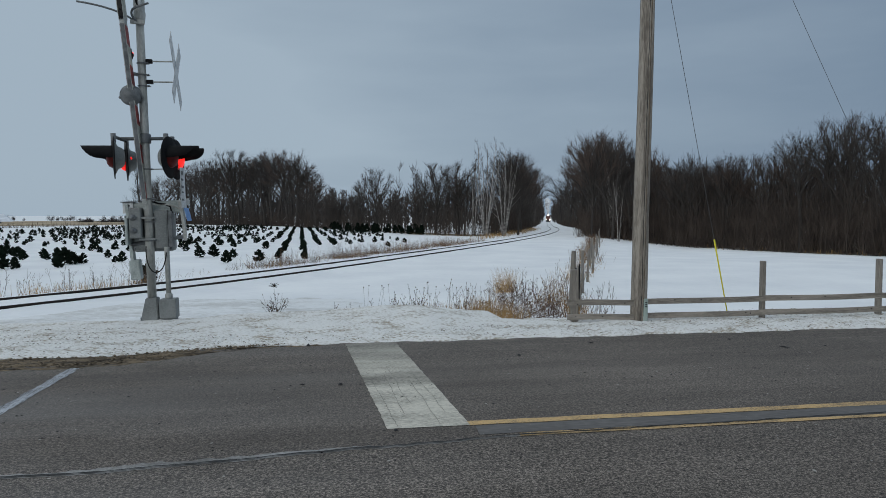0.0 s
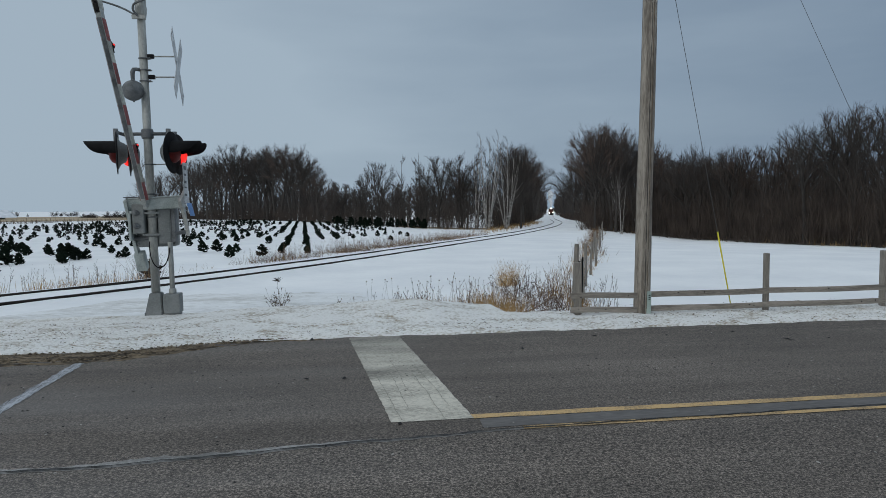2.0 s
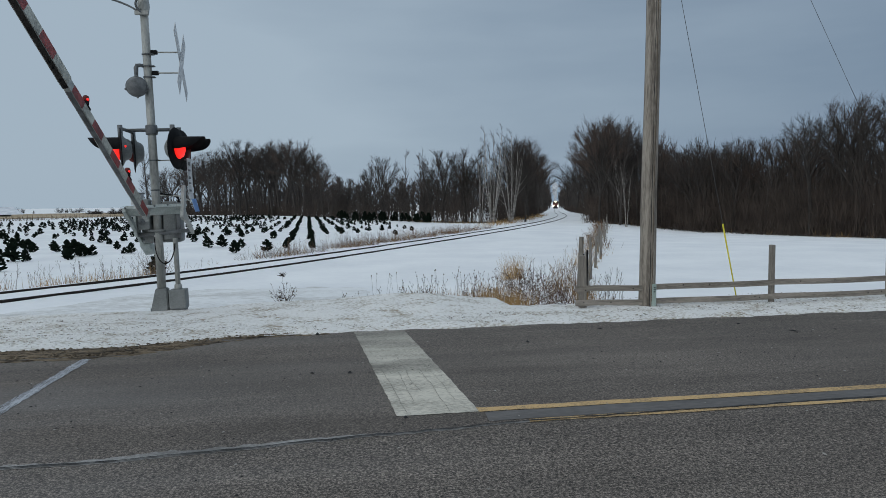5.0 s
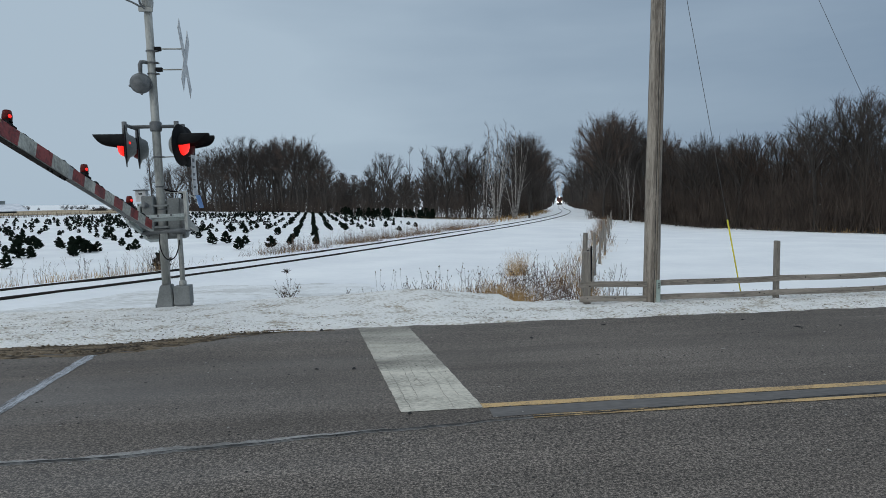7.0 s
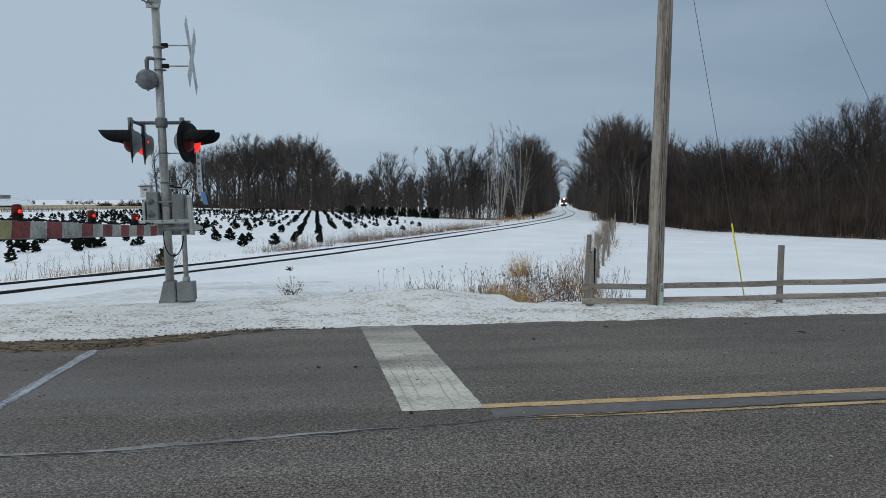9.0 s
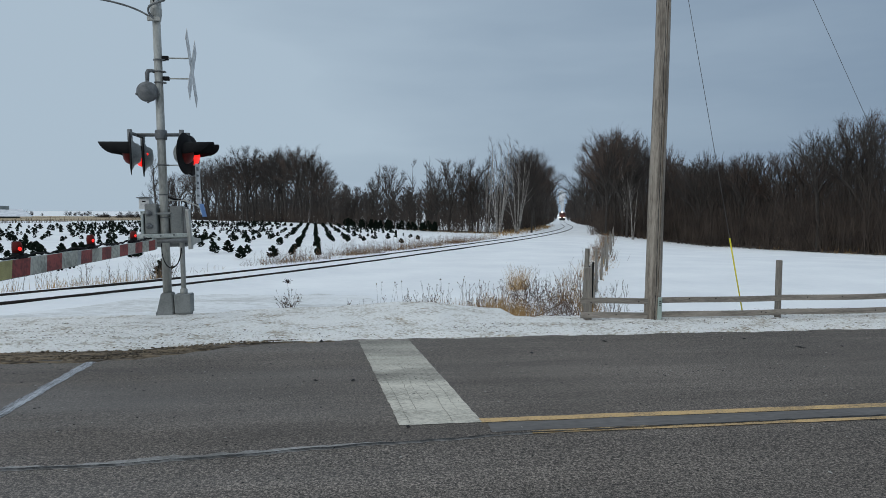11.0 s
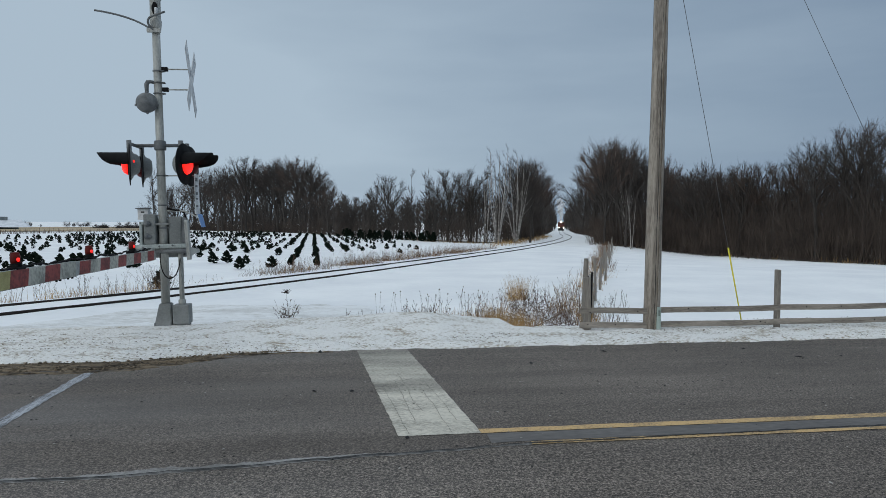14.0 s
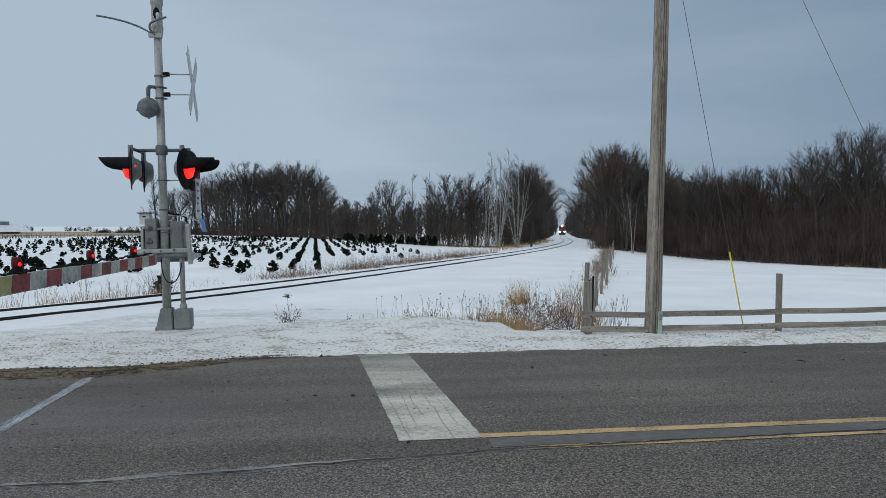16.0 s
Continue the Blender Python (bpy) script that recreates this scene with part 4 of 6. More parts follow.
    for edge, n in ((LEFT_EDGE, 560), (RIGHT_EDGE, 640)):
        for _ in range(n):
            x, y = on_edge(edge, rng.random())
            k = abs(rng.gauss(0, 6.0))
            dx, dy = (0.2, 1.0) if edge is LEFT_EDGE else (0.75, 0.65)
            shrub(x + dx * k, y + dy * k, rng.uniform(1.0, 4.6), 9, brush)
    # a thicket of saplings at the foot of the nearer wood
    for _ in range(620):
        x, y = on_edge(RIGHT_EDGE[5:], rng.random())
        k = abs(rng.gauss(0, 5.0)) + 0.8
        shrub(x + 0.75 * k, y + 0.65 * k, rng.uniform(3.0, 7.0), 5, brush)
    for _ in range(260):
        y = rng.uniform(76, 330)
        shrub(float(track_x(y)) - rng.uniform(5, 9), y, rng.uniform(0.8, 2.4), 8, brush)
        shrub(float(track_x(y)) + rng.uniform(5, 9), y, rng.uniform(0.8, 2.4), 8, brush)
    tagged(brush.done("brushwood", BRUSHWOOD), "tangled dark brush along the foot of the woods", "brush", kind="stuff")
    for edge, n in ((LEFT_EDGE[:6], 90), (RIGHT_EDGE, 40)):
        for _ in range(n):
            x, y = on_edge(edge, rng.random())
            for _ in range(9):
                px, py = x + rng.gauss(0, 0.5), y + rng.gauss(0, 0.5) - 0.4
                z = float(land(px, py))
                tan.add((px, py, z - 0.05), (px + rng.uniform(-0.2, 0.2), py, z + rng.uniform(0.12, 0.45)), 0.012, 0.004)
    tagged(tan.done("edge_grass", STRAW), "tan dry grass where the field meets the woods", "grass", kind="stuff")


def conifer(seed, sprigs=95):
    """A small dense cut-field evergreen one metre high."""
    rng = random.Random(seed)
    tree = empty("young_conifer")
    bm = bmesh.new()
    tube(bm, [(0, 0, -0.1), (0, 0, 0.3)], 0.02, 6)
    part("trunk", bm, BARK, tree)
    verts, faces = [], []
    lean = rng.uniform(-0.05, 0.05)
    for _ in range(sprigs):
        h = rng.random() ** 0.9
        a = rng.uniform(0, 6.283)
        r = (0.50 * (1 - h ** 2.4) ** 0.75 * (0.72 + 0.28 * min(1.0, h * 4)) + 0.02) * rng.uniform(0.6, 1.12)
        p = Vector((r * 0.25 * math.cos(a), r * 0.25 * math.sin(a), 0.05 + h * 0.86))
        q = Vector((r * math.cos(a) + lean * h, r * math.sin(a), 0.06 + h * 0.86 + rng.uniform(0.02, 0.24)))
        d = (q - p).normalized()
        s = d.cross(Vector((0, 0, 1)))
        s = (s.normalized() if s.length > 1e-3 else Vector((1, 0, 0))) * (0.075 * (230 / sprigs) ** 0.45)
        u = s.cross(d).normalized() * (0.045 * (230 / sprigs) ** 0.45)
        m = p.lerp(q, 0.6)
        b = len(verts)
        verts += [tuple(v) for v in (p, m + s, m + u, m - s, m - u, q)]
        faces += [(b, b + 1, b + 2), (b, b + 2, b + 3), (b, b + 3, b + 4), (b, b + 4, b + 1), (b + 5, b + 2, b + 1), (b + 5, b + 3, b + 2), (b + 5, b + 4, b + 3), (b + 5, b + 1, b + 4)]
    raw("crown", verts, faces, NEEDLE, tree)
    return tagged(tree, "small dark green conifer in a snowy plantation row", "conifer", "plantation conifers")


def build_plantation():
    rng = random.Random(4)
    kinds = [conifer(s) for s in (1, 2, 3, 4, 5)]
    spots = []
    for row in range(-46, 9):
        x0 = -3.0 + 1.25 * row
        full = row in (0, 1)
        for k in range(92):
            y = 29.5 + 1.35 * k + rng.uniform(-0.2, 0.2)
            x = x0 - 0.052 * (y - 36) + rng.uniform(-0.15, 0.15)
            off = x - float(track_x(y))
            limit = np.interp(math.degrees(math.atan2(x, y)), [-26, -22, -18, -13, -3, 2, 8], [94, 100, 126, 150, 128, 108, 84])
            if off > -4.8 or y > limit or (full and y < 35.5) or x < -62:
                continue
            dense = 0.75 * max(0, noise.noise(Vector((x * 0.09, y * 0.06, 2.0))) + 0.10) + 0.10
            dense += 0.17 * float(smooth(-8.5, -14, x)) * float(smooth(30, 36, y)) + 0.16 * float(smooth(70, 100, y)) * float(smooth(-14, -6, x))
            dense *= 0.85
            dense += 0.20 * float(smooth(50, 72, y)) * float(smooth(-5, 1, x))
            dense *= float(smooth(-4.8, -7.5, off)) * 0.7 + 0.3
            if full or rng.random() < dense:
                spots.append((x, y, rng.uniform(0.28, 0.40) if full else rng.uniform(0.28, 0.56)))
    for x, y, s in ((-13.4, 29.4, 0.75), (-12.8, 29.2, 0.5), (-12.4, 32.4, 0.62), (-12.0, 32.0, 0.72), (-11.6, 31.8, 0.6), (-11.3, 32.2, 0.5), (-11.4, 24.2, 0.5), (-5.2, 32.8, 0.6), (-7.2, 37.0, 0.6), (-3.8, 33.9, 0.6), (-5.9, 22.2, 0.6), (-10.0, 33.4, 0.5), (-6.6, 37.6, 0.65)):
        spots.append((x, y, s))
    far_crowns = []
    for s in (31, 32, 33):
        t = conifer(s, 28)
        crown = next(c for c in t.children if c.name.startswith("crown"))
        far_crowns.append(([v.co.copy() for v in crown.data.vertices], [tuple(p.vertices) for p in crown.data.polygons]))
        for c in (*t.children, t):
            bpy.data.objects.remove(c)
    spots.sort(key=lambda p: math.hypot(p[0], p[1]))
    first = {}
    rest_v, rest_f = [], []
    for i, (x, y, s) in enumerate(spots):
        proto = rng.choice(kinds)
        w = s * rng.uniform(0.9, 1.3)
        m = pose(x, y, float(land(x, y)) - 0.02, 0, 0, rng.uniform(0, 360)) @ Matrix.Diagonal((w, w, s, 1))
        if i < 300 or proto.name not in first:
            put(proto, m, first)
        else:
            co, fs = rng.choice(far_crowns)
            b = len(rest_v)
            rest_v += [tuple(m @ v) for v in co]
            rest_f += [tuple(b + k for k in p) for p in fs]
    if rest_v:
        tagged(raw("plantation_rows", rest_v, rest_f, NEEDLE), "far rows of small dark conifers on snow", "conifers", kind="stuff")
    # taller dark firs before the wood
    v, f = [], []
    me = next(c for c in kinds[0].children if c.name.startswith("crown")).data
    for _ in range(46):
        t = rng.random()
        x, y = 11 - 13 * t + rng.uniform(-1, 1), 84 + 32 * t + rng.uniform(-2, 2)
        s = rng.uniform(0.6, 1.4)
        m = pose(x, y, float(land(x, y)), 0, 0, rng.uniform(0, 360)) @ Matrix.Diagonal((s * 0.8, s * 0.8, s, 1))
        b = len(v)
        v += [tuple(m @ q.co) for q in me.vertices]
        f += [tuple(b + k for k in p.vertices) for p in me.polygons]
    tagged(raw("fir_belt", v, f, NEEDLE), "belt of young dark firs before the bare wood", "firs", kind="stuff")


def build_weeds():
    rng = random.Random(9)
    straw, weed, red, cane_red = Sticks(), Sticks(), Sticks(), Sticks()

    def tuft(to, x, y, h, n, wide, lean=0.35, r=0.004):
        for _ in range(n):
            px, py = x + rng.gauss(0, wide), y + rng.gauss(0, wide)
            z = float(land(px, py)) - 0.03
            d = Vector((rng.uniform(-lean, lean), rng.uniform(-lean, lean), 1))
            pts = wander(rng, (px, py, z), d, h * rng.uniform(0.5, 1.1), 3, 0.12, -0.03)
            to.path(pts, r, r * 0.3)

    def stalk(to, x, y, h, heads=True):
        z = float(land(x, y)) - 0.03
        pts = wander(rng, (x, y, z), (rng.uniform(-0.2, 0.2), rng.uniform(-0.2, 0.2), 1), h, 4, 0.1)
        to.path(pts, 0.004, 0.002)
        for _ in range(rng.randint(2, 5)):
            p, d = along(pts, rng.uniform(0.45, 1))
            e = p + splay(rng, d, 0.6) * h * rng.uniform(0.1, 0.25)
            to.add(p, e, 0.0025, 0.0015)
            if heads:
                to.add(e, e + Vector((0, 0, 0.018)), 0.007, 0.005, 5)

    # the ditch by the road: a low strip of dry grass, three tall tufts, seed heads and arching bramble canes
    for _ in range(150):
        x = 1.15 + 1.85 * rng.random()
        tuft(straw, x, rng.uniform(10.9, 12.0), rng.uniform(0.22, 0.44), 8, 0.09, 0.45, 0.003)
    for x, y, h, n in ((2.42, 11.25, 0.56, 130), (2.52, 11.1, 0.50, 90), (2.26, 11.4, 0.42, 70), (2.80, 10.6, 0.40, 90), (2.88, 10.5, 0.34, 60), (4.42, 17.4, 0.72, 110), (4.62, 17.6, 0.66, 110), (4.2, 17.2, 0.5, 30), (1.9, 11.6, 0.36, 26), (1.5, 11.6, 0.30, 20)):
        tuft(straw, x, y, h, n, 0.13, 0.45, 0.0032)
    for _ in range(300):
        x = 1.0 + 4.2 * rng.random()
        stalk(weed, x, rng.uniform(11.0, 12.8) + 2.6 * max(0, x - 2.2) * rng.random(), rng.uniform(0.16, 0.62) * (1.15 if rng.random() < 0.2 else 0.85))
    for _ in range(22):
        x = rng.uniform(0.4, 2.6)
        y, h = rng.uniform(11.4, 13.4), rng.uniform(0.55, 0.78)
        z = float(land(x, y)) - 0.03
        pts = wander(rng, (x, y, z), (rng.uniform(-0.2, 0.2), rng.uniform(-0.2, 0.2), 1), h, 4, 0.06)
        weed.path(pts, 0.003, 0.0015)
        weed.add(pts[-1], pts[-1] + Vector((0, 0, 0.020)), 0.011, 0.007, 6)
    for _ in range(150):
        y = 10.9 + 5.2 * rng.random() ** 1.2
        x = 2.95 + (y - 10.8) * 0.20 + rng.uniform(-0.15, 1.0)
        z = float(land(x, y)) - 0.03
        d = Vector((rng.gauss(0, 0.7), rng.gauss(0, 0.5), rng.uniform(0.35, 1.2)))
        cane = wander(rng, (x, y, z), d, rng.uniform(0.3, 0.85), 5, 0.16, -0.10)
        to = cane_red if rng.random() < 0.55 else weed
        to.path(cane, 0.0042, 0.0018)
        for _ in range(rng.randint(1, 4)):
            p, d2 = along(cane, rng.uniform(0.25, 1.0))
            to.add(p, p + splay(rng, d2, 0.8) * rng.uniform(0.05, 0.18), 0.0026, 0.0014)
        if rng.random() < 0.35:
            p = cane[-1]
            for _ in range(4):
                to.add(p, p + Vector((rng.gauss(0, 0.025), rng.gauss(0, 0.025), rng.uniform(0, 0.04))), 0.007, 0.003)
    # a fallen dark branch across the foot of the canes
    for k in range(3):
        weed.path(wander(rng, (2.95, 10.55 + 0.06 * k, float(land(2.95, 10.55)) + 0.02), (0.9, 0.12, 0.10 + 0.12 * k), 0.75, 5, 0.10), 0.011, 0.004, 5)
    for _ in range(26):
        stalk(weed, rng.uniform(-0.4, 1.6), rng.uniform(11.4, 13.2), rng.uniform(0.12, 0.40))
    # along the old wire fence
    for i in range(150):
        t = 0.05 + 0.95 * rng.random() ** 1.1
        x, y = 3.3 + 22.3 * t + rng.gauss(0, 0.25), 10.2 + 54 * t + rng.gauss(0, 0.4)
        tuft(straw if rng.random() < 0.3 else red, x - 0.1, y, rng.uniform(0.28, 0.55) * (1 + 0.8 * t), 10, 0.20, 0.5, 0.006)
        stalk(weed, x, y, rng.uniform(0.4, 0.8))
    for _ in range(16):
        stalk(weed, rng.uniform(4.0, 4.35), rng.uniform(9.8, 10.6), rng.uniform(0.3, 0.75), False)
    for _ in range(9):
        tuft(straw if rng.random() < 0.6 else weed, rng.uniform(3.62, 3.85), rng.uniform(9.75, 10.3), 0.4, 12, 0.07, 0.4)
    # tall brown growth beyond the rails
    for _ in range(2000):
        y = 17 + 48 * rng.random() ** 0.9
        k = float(smooth(27, 33, y)) * float(smooth(66, 48, y))
        if rng.random() > 0.06 + 0.94 * k:
            continue
        if noise.noise(Vector((y * 0.45, 0.0, 7.0))) + 0.5 * noise.noise(Vector((y * 1.7, 0.0, 3.0))) < rng.uniform(-0.25, 0.35):
            continue
        x = float(track_x(y)) - rng.uniform(2.6, 4.8)
        h = rng.uniform(0.18, 0.50) * (0.7 + 0.6 * k)
        tuft(red if rng.random() < 0.8 else straw, x, y, h, 6, 0.25, 0.8, 0.006)
        for _ in range(2):
            stalk(red, x + rng.gauss(0, 0.3), y + rng.gauss(0, 0.3), h * rng.uniform(1.0, 1.5), False)
    for x, y in ((-7.8, 18.6), (-7.6, 18.7), (-7.3, 18.9), (-7.0, 19.0), (-6.8, 19.2), (-6.6, 19.6), (-6.4, 19.9), (-6.2, 20.2), (-8.3, 17.8), (-6.0, 21.4), (-5.8, 21.8)):
        tuft(straw, x, y, 0.36, 22, 0.20, 0.4, 0.006)
        for _ in range(4):
            stalk(weed, x + rng.gauss(0, 0.3), y + rng.gauss(0, 0.3), rng.uniform(0.4, 0.8))
    for _ in range(3):
        tuft(weed, -5.75, 21.5, 0.9, 34, 0.22, 0.6, 0.005)
    for y in np.arange(66, 130, 0.5):
        tuft(straw, float(track_x(y)) - rng.uniform(3.5, 6), float(y), 0.6, 8, 0.5, 0.4, 0.012)
    tagged(straw.done("dry_grass", STRAW), "tufts of tan dry grass standing out of the snow", "grass", kind="stuff")
    tagged(weed.done("dead_weeds", WEED), "thin dead weed stalks standing out of the snow", "weeds", kind="stuff")
    tagged(cane_red.done("bramble_canes", CANE), "arching dark red-brown bramble canes in the snow", "brambles", kind="stuff")
    tagged(red.done("brown_growth", BRUSH), "reddish-brown dead growth beside the railway", "weeds", kind="stuff")
    # one tall dried mullein-like plant and a bush
    plant = empty("dried_weed", pose(-1.1, 12.2, float(land(-1.1, 12.2))) @ Matrix.Scale(1.05, 4))
    st = hd = Sticks()
    for k in range(26):
        d = Vector((rng.uniform(-0.6, 0.6), rng.uniform(-0.6, 0.6), 1.2))
        pts = wander(rng, (0, 0, -0.05), d if k else (0.03, 0, 1), 0.68 if k == 0 else rng.uniform(0.25, 0.55), 4, 0.15)
        top = pts[-1] if k == 0 else top
        st.path(pts, 0.006 if k == 0 else 0.0025, 0.0015, 4)
        for _ in range(6):
            p, d2 = along(pts, rng.uniform(0.4, 1))
            hd.add(p, p + splay(rng, d2, 0.7) * 0.04, 0.006, 0.002, 4)
    p0 = top
    for _ in range(30):
        e = p0 + Vector((rng.gauss(0, 0.04), rng.gauss(0, 0.04), rng.uniform(-0.03, 0.06)))
        hd.add(p0, e, 0.006, 0.003)
    st.done("stem", WEED, plant)
    tagged(plant, "single tall dried weed with seed heads in the snow", "weed")


def build_floor():
    """Dark brown sheets added under the trees, to darken the gaps between the stems."""
    for edge, dx, dy, far in ((LEFT_EDGE, 0.35, 1.0, 5), (RIGHT_EDGE, 0.75, 0.65, 130)):
        verts, faces, n = [], [], 60
        for i in range(n + 1):
            x, y = on_edge(edge, i / n)
            for k in range(9):
                d = 1.5 + 0.8 * math.sin(i * 1.9) + (far - 1.5) * (k / 8) ** 1.6
                px, py = x + dx * d, y + dy * d
                if edge is LEFT_EDGE:
                    px = min(px, float(track_x(py)) - 5)
                else:
                    px = max(px, float(track_x(py)) + 5)
                verts.append((px, py, float(land(px, py)) + 0.08))
        for i in range(n):
            for k in range(8):
                a = i * 9 + k
                faces.append((a, a + 9, a + 10, a + 1))
        tagged(raw("forest_floor", verts, faces, GAP_BROWN), "dark brown sheet added under the trees to darken the gaps", "forest floor", kind="structure")


build_floor()
build_woods()
build_plantation()
build_weeds()


# ---- the crossing signal ----
MAST = pose(-2.735, 10.54, 0.0, 0, -1.25, 0)
GATE_PIVOT = (0.01, 0.03, 1.10)


def build_lamp(sig, x, y, z, yaw):
    """One flasher: faces its own +x, with a disc, hood, lens and a lit bulb that sits behind the lens when it is out."""
    lamp = empty("flasher_lamp")
    lamp.parent = sig
    lamp.matrix_basis = pose(x, y, z, 0, 0, yaw)
    face = pose(0, 0, 0, 0, 90, 0)
    bm = bmesh.new()
    lathe(bm, [(0.05, -0.160), (0.105, -0.152), (0.138, -0.125), (0.163, -0.07), (0.235, -0.032), (0.235, -0.026), (0.15, -0.02)], face, 32)
    part("housing", bm, MECH, lamp, "grey cast lamp housing", True)
    bm = bmesh.new()
    lathe(bm, [(0.155, 0.0), (0.30, -0.012), (0.305, -0.018), (0.30, -0.024), (0.155, -0.016)], face, 36, False)
    part("background_disc", bm, BLACK, lamp, "round black background disc", True)
    # hood: a visor longer at the top than at the sides
    bm = bmesh.new()
    rows = []
    for r in (0.172, 0.166):
        row = []
        for k in range(25):
            a = math.radians(-4 + 188 * k / 24)
            s = max(0.0, math.sin(a))
            length = 0.07 + 0.33 * s ** 0.28
            row.append((bm.verts.new((0.0, r * math.cos(a), r * math.sin(a))), bm.verts.new((length, r * 0.95 * math.cos(a), r * math.sin(a) - 0.010 * s))))
        rows.append(row)
    for row in rows:
        for (a0, a1), (b0, b1) in zip(row, row[1:]):
            bm.faces.new((a0, a1, b1, b0))
    for (a0, a1), (b0, b1), (c0, c1), (d0, d1) in zip(rows[0], rows[0][1:], rows[1], rows[1][1:]):
        bm.faces.new((a1, b1, d1, c1))
    part("hood", bm, BLACK, lamp, "long black visor hood", True)
    bm = bmesh.new()
    lathe(bm, [(0.155, -0.02), (0.15, 0.01), (0.128, 0.05), (0.08, 0.078), (0.02, 0.088)], face, 28)
    part("lens", bm, DARK_LENS, lamp, "dark red round lens", True)
    bm = bmesh.new()
    lathe(bm, [(0.152, 0.008), (0.130, 0.05), (0.082, 0.078), (0.02, 0.088)], face, 28)
    bulb = part("bulb", bm, LIT, lamp, "lit red lamp", True)
    side = None
    if abs(yaw) > 90:
        bm = bmesh.new()
        lathe(bm, [(0.020, 0.0), (0.017, 0.008), (0.006, 0.012)], pose(-0.065, 0.163, 0.03, -90, 0, 0), 12)
        side = part("side_light", bm, LIT, lamp, "small lit side window", True)
    return bulb, side


def build_signal():
    sig = empty("crossing_signal", MAST)
    tagged(sig, "railway crossing signal with red flashers and a striped gate", "crossing signal")
    bm = bmesh.new()
    tube(bm, [(0, 0, 0.05), (0, 0, 4.72)], [0.064, 0.056], 20)
    part("mast", bm, GALV, sig, "grey galvanised steel mast", True)
    bm = bmesh.new()
    lathe(bm, [(0.066, 4.40), (0.080, 4.49), (0.084, 4.53), (0.084, 4.56), (0.077, 4.58), (0.076, 4.86), (0.088, 4.88), (0.090, 4.92), (0.090, 5.04), (0.05, 5.10)], n=24)
    part("mast_cap", bm, GALV, sig, "open cast mast cap", True)
    # solid black disc on the cap, painted for the shade inside its opening
    bm = bmesh.new()
    lathe(bm, [(0.010, 0.0), (0.046, 0.002), (0.048, 0.010), (0.010, 0.012)], pose(0.012, -0.068, 4.73, 90, 0, 0) @ Matrix.Diagonal((0.95, 1.9, 1, 1)), 20)
    hole = part("cap_opening", bm, BLACK, sig, "black oval disc for the shade in the mast cap opening")
    bm = bmesh.new()
    lathe(bm, [(0.022, 0.0), (0.026, 0.01), (0.026, 0.09), (0.012, 0.105)], Matrix.Translation((0.030, -0.078, 4.64)), 12)
    part("cable_end", bm, SIGN, hole, "pale cable end inside the opening", True)
    for z in (1.22, 1.50, 1.84, 2.28, 3.50, 3.66, 3.83):
        bm = bmesh.new()
        lathe(bm, [(0.062, z - 0.010), (0.069, z - 0.008), (0.069, z + 0.008), (0.062, z + 0.010)], n=20)
        tube(bm, [(0.050, -0.045, z), (0.098, -0.030, z), (0.098, 0.030, z), (0.050, 0.045, z)], 0.009, 8)
        part("clamp", bm, DARKGALV, sig, "steel band clamp")
    # flared foot and its cable box
    bm = bmesh.new()
    vs = [bm.verts.new(p) for p in ((-0.15, -0.15, 0), (0.12, -0.15, 0), (0.12, 0.15, 0), (-0.15, 0.15, 0), (-0.075, -0.085, 0.37), (0.085, -0.085, 0.37), (0.085, 0.085, 0.37), (-0.075, 0.085, 0.37))]
    for q in ((0, 1, 2, 3), (4, 5, 6, 7), (0, 1, 5, 4), (1, 2, 6, 5), (2, 3, 7, 6), (3, 0, 4, 7)):
        bm.faces.new([vs[k] for k in q])
    bmesh.ops.bevel(bm, geom=list(bm.edges), offset=0.012, segments=2, affect="EDGES")
    part("mast_foot", bm, MECH, sig, "flared cast steel foot")
    for k, (bx, by) in enumerate(((-0.13, -0.13), (0.10, -0.13), (-0.13, 0.13), (0.10, 0.13))):
        bm = bmesh.new()
        tube(bm, [(bx, by, 0.02), (bx, by, 0.09)], 0.014, 8)
        part("anchor_bolt", bm, DARKGALV, sig)
    bm = bmesh.new()
    box(bm, 0.13, 0.37, -0.16, 0.06, 0.06, 0.35, 0.015)
    box(bm, 0.15, 0.35, -0.13, 0.04, -0.02, 0.07)
    part("cable_box", bm, MECH, sig, "small grey cable box at the foot")
    bm = bmesh.new()
    tube(bm, [(0.25, -0.05, 0.34), (0.25, -0.05, 1.12)], 0.036, 12)
    lathe(bm, [(0.05, 0.34), (0.055, 0.36), (0.055, 0.41), (0.04, 0.43)], Matrix.Translation((0.25, -0.05, 0)), 14)
    part("conduit", bm, GALV, sig, "vertical steel conduit", True)
    bm = bmesh.new()
    ends = [Vector(p) for p in ((-0.035, -0.075, 1.14), (-0.05, -0.16, 0.66), (0.24, -0.20, 0.62), (0.25, -0.09, 1.04))]
    tube(bm, [ends[0] * (1 - t) ** 3 + ends[1] * 3 * t * (1 - t) ** 2 + ends[2] * 3 * t * t * (1 - t) + ends[3] * t ** 3 for t in (k / 16 for k in range(17))], 0.008, 6)
    part("hanging_cable", bm, BLACK, sig, "loop of black cable")
    # gate mechanism: two housings either side of the mast
    bm = bmesh.new()
    box(bm, -0.27, 0.32, 0.08, 0.32, 1.05, 1.64, 0.045)
    mech = part("gate_mechanism", bm, MECH, sig, "grey steel gate machine housing")
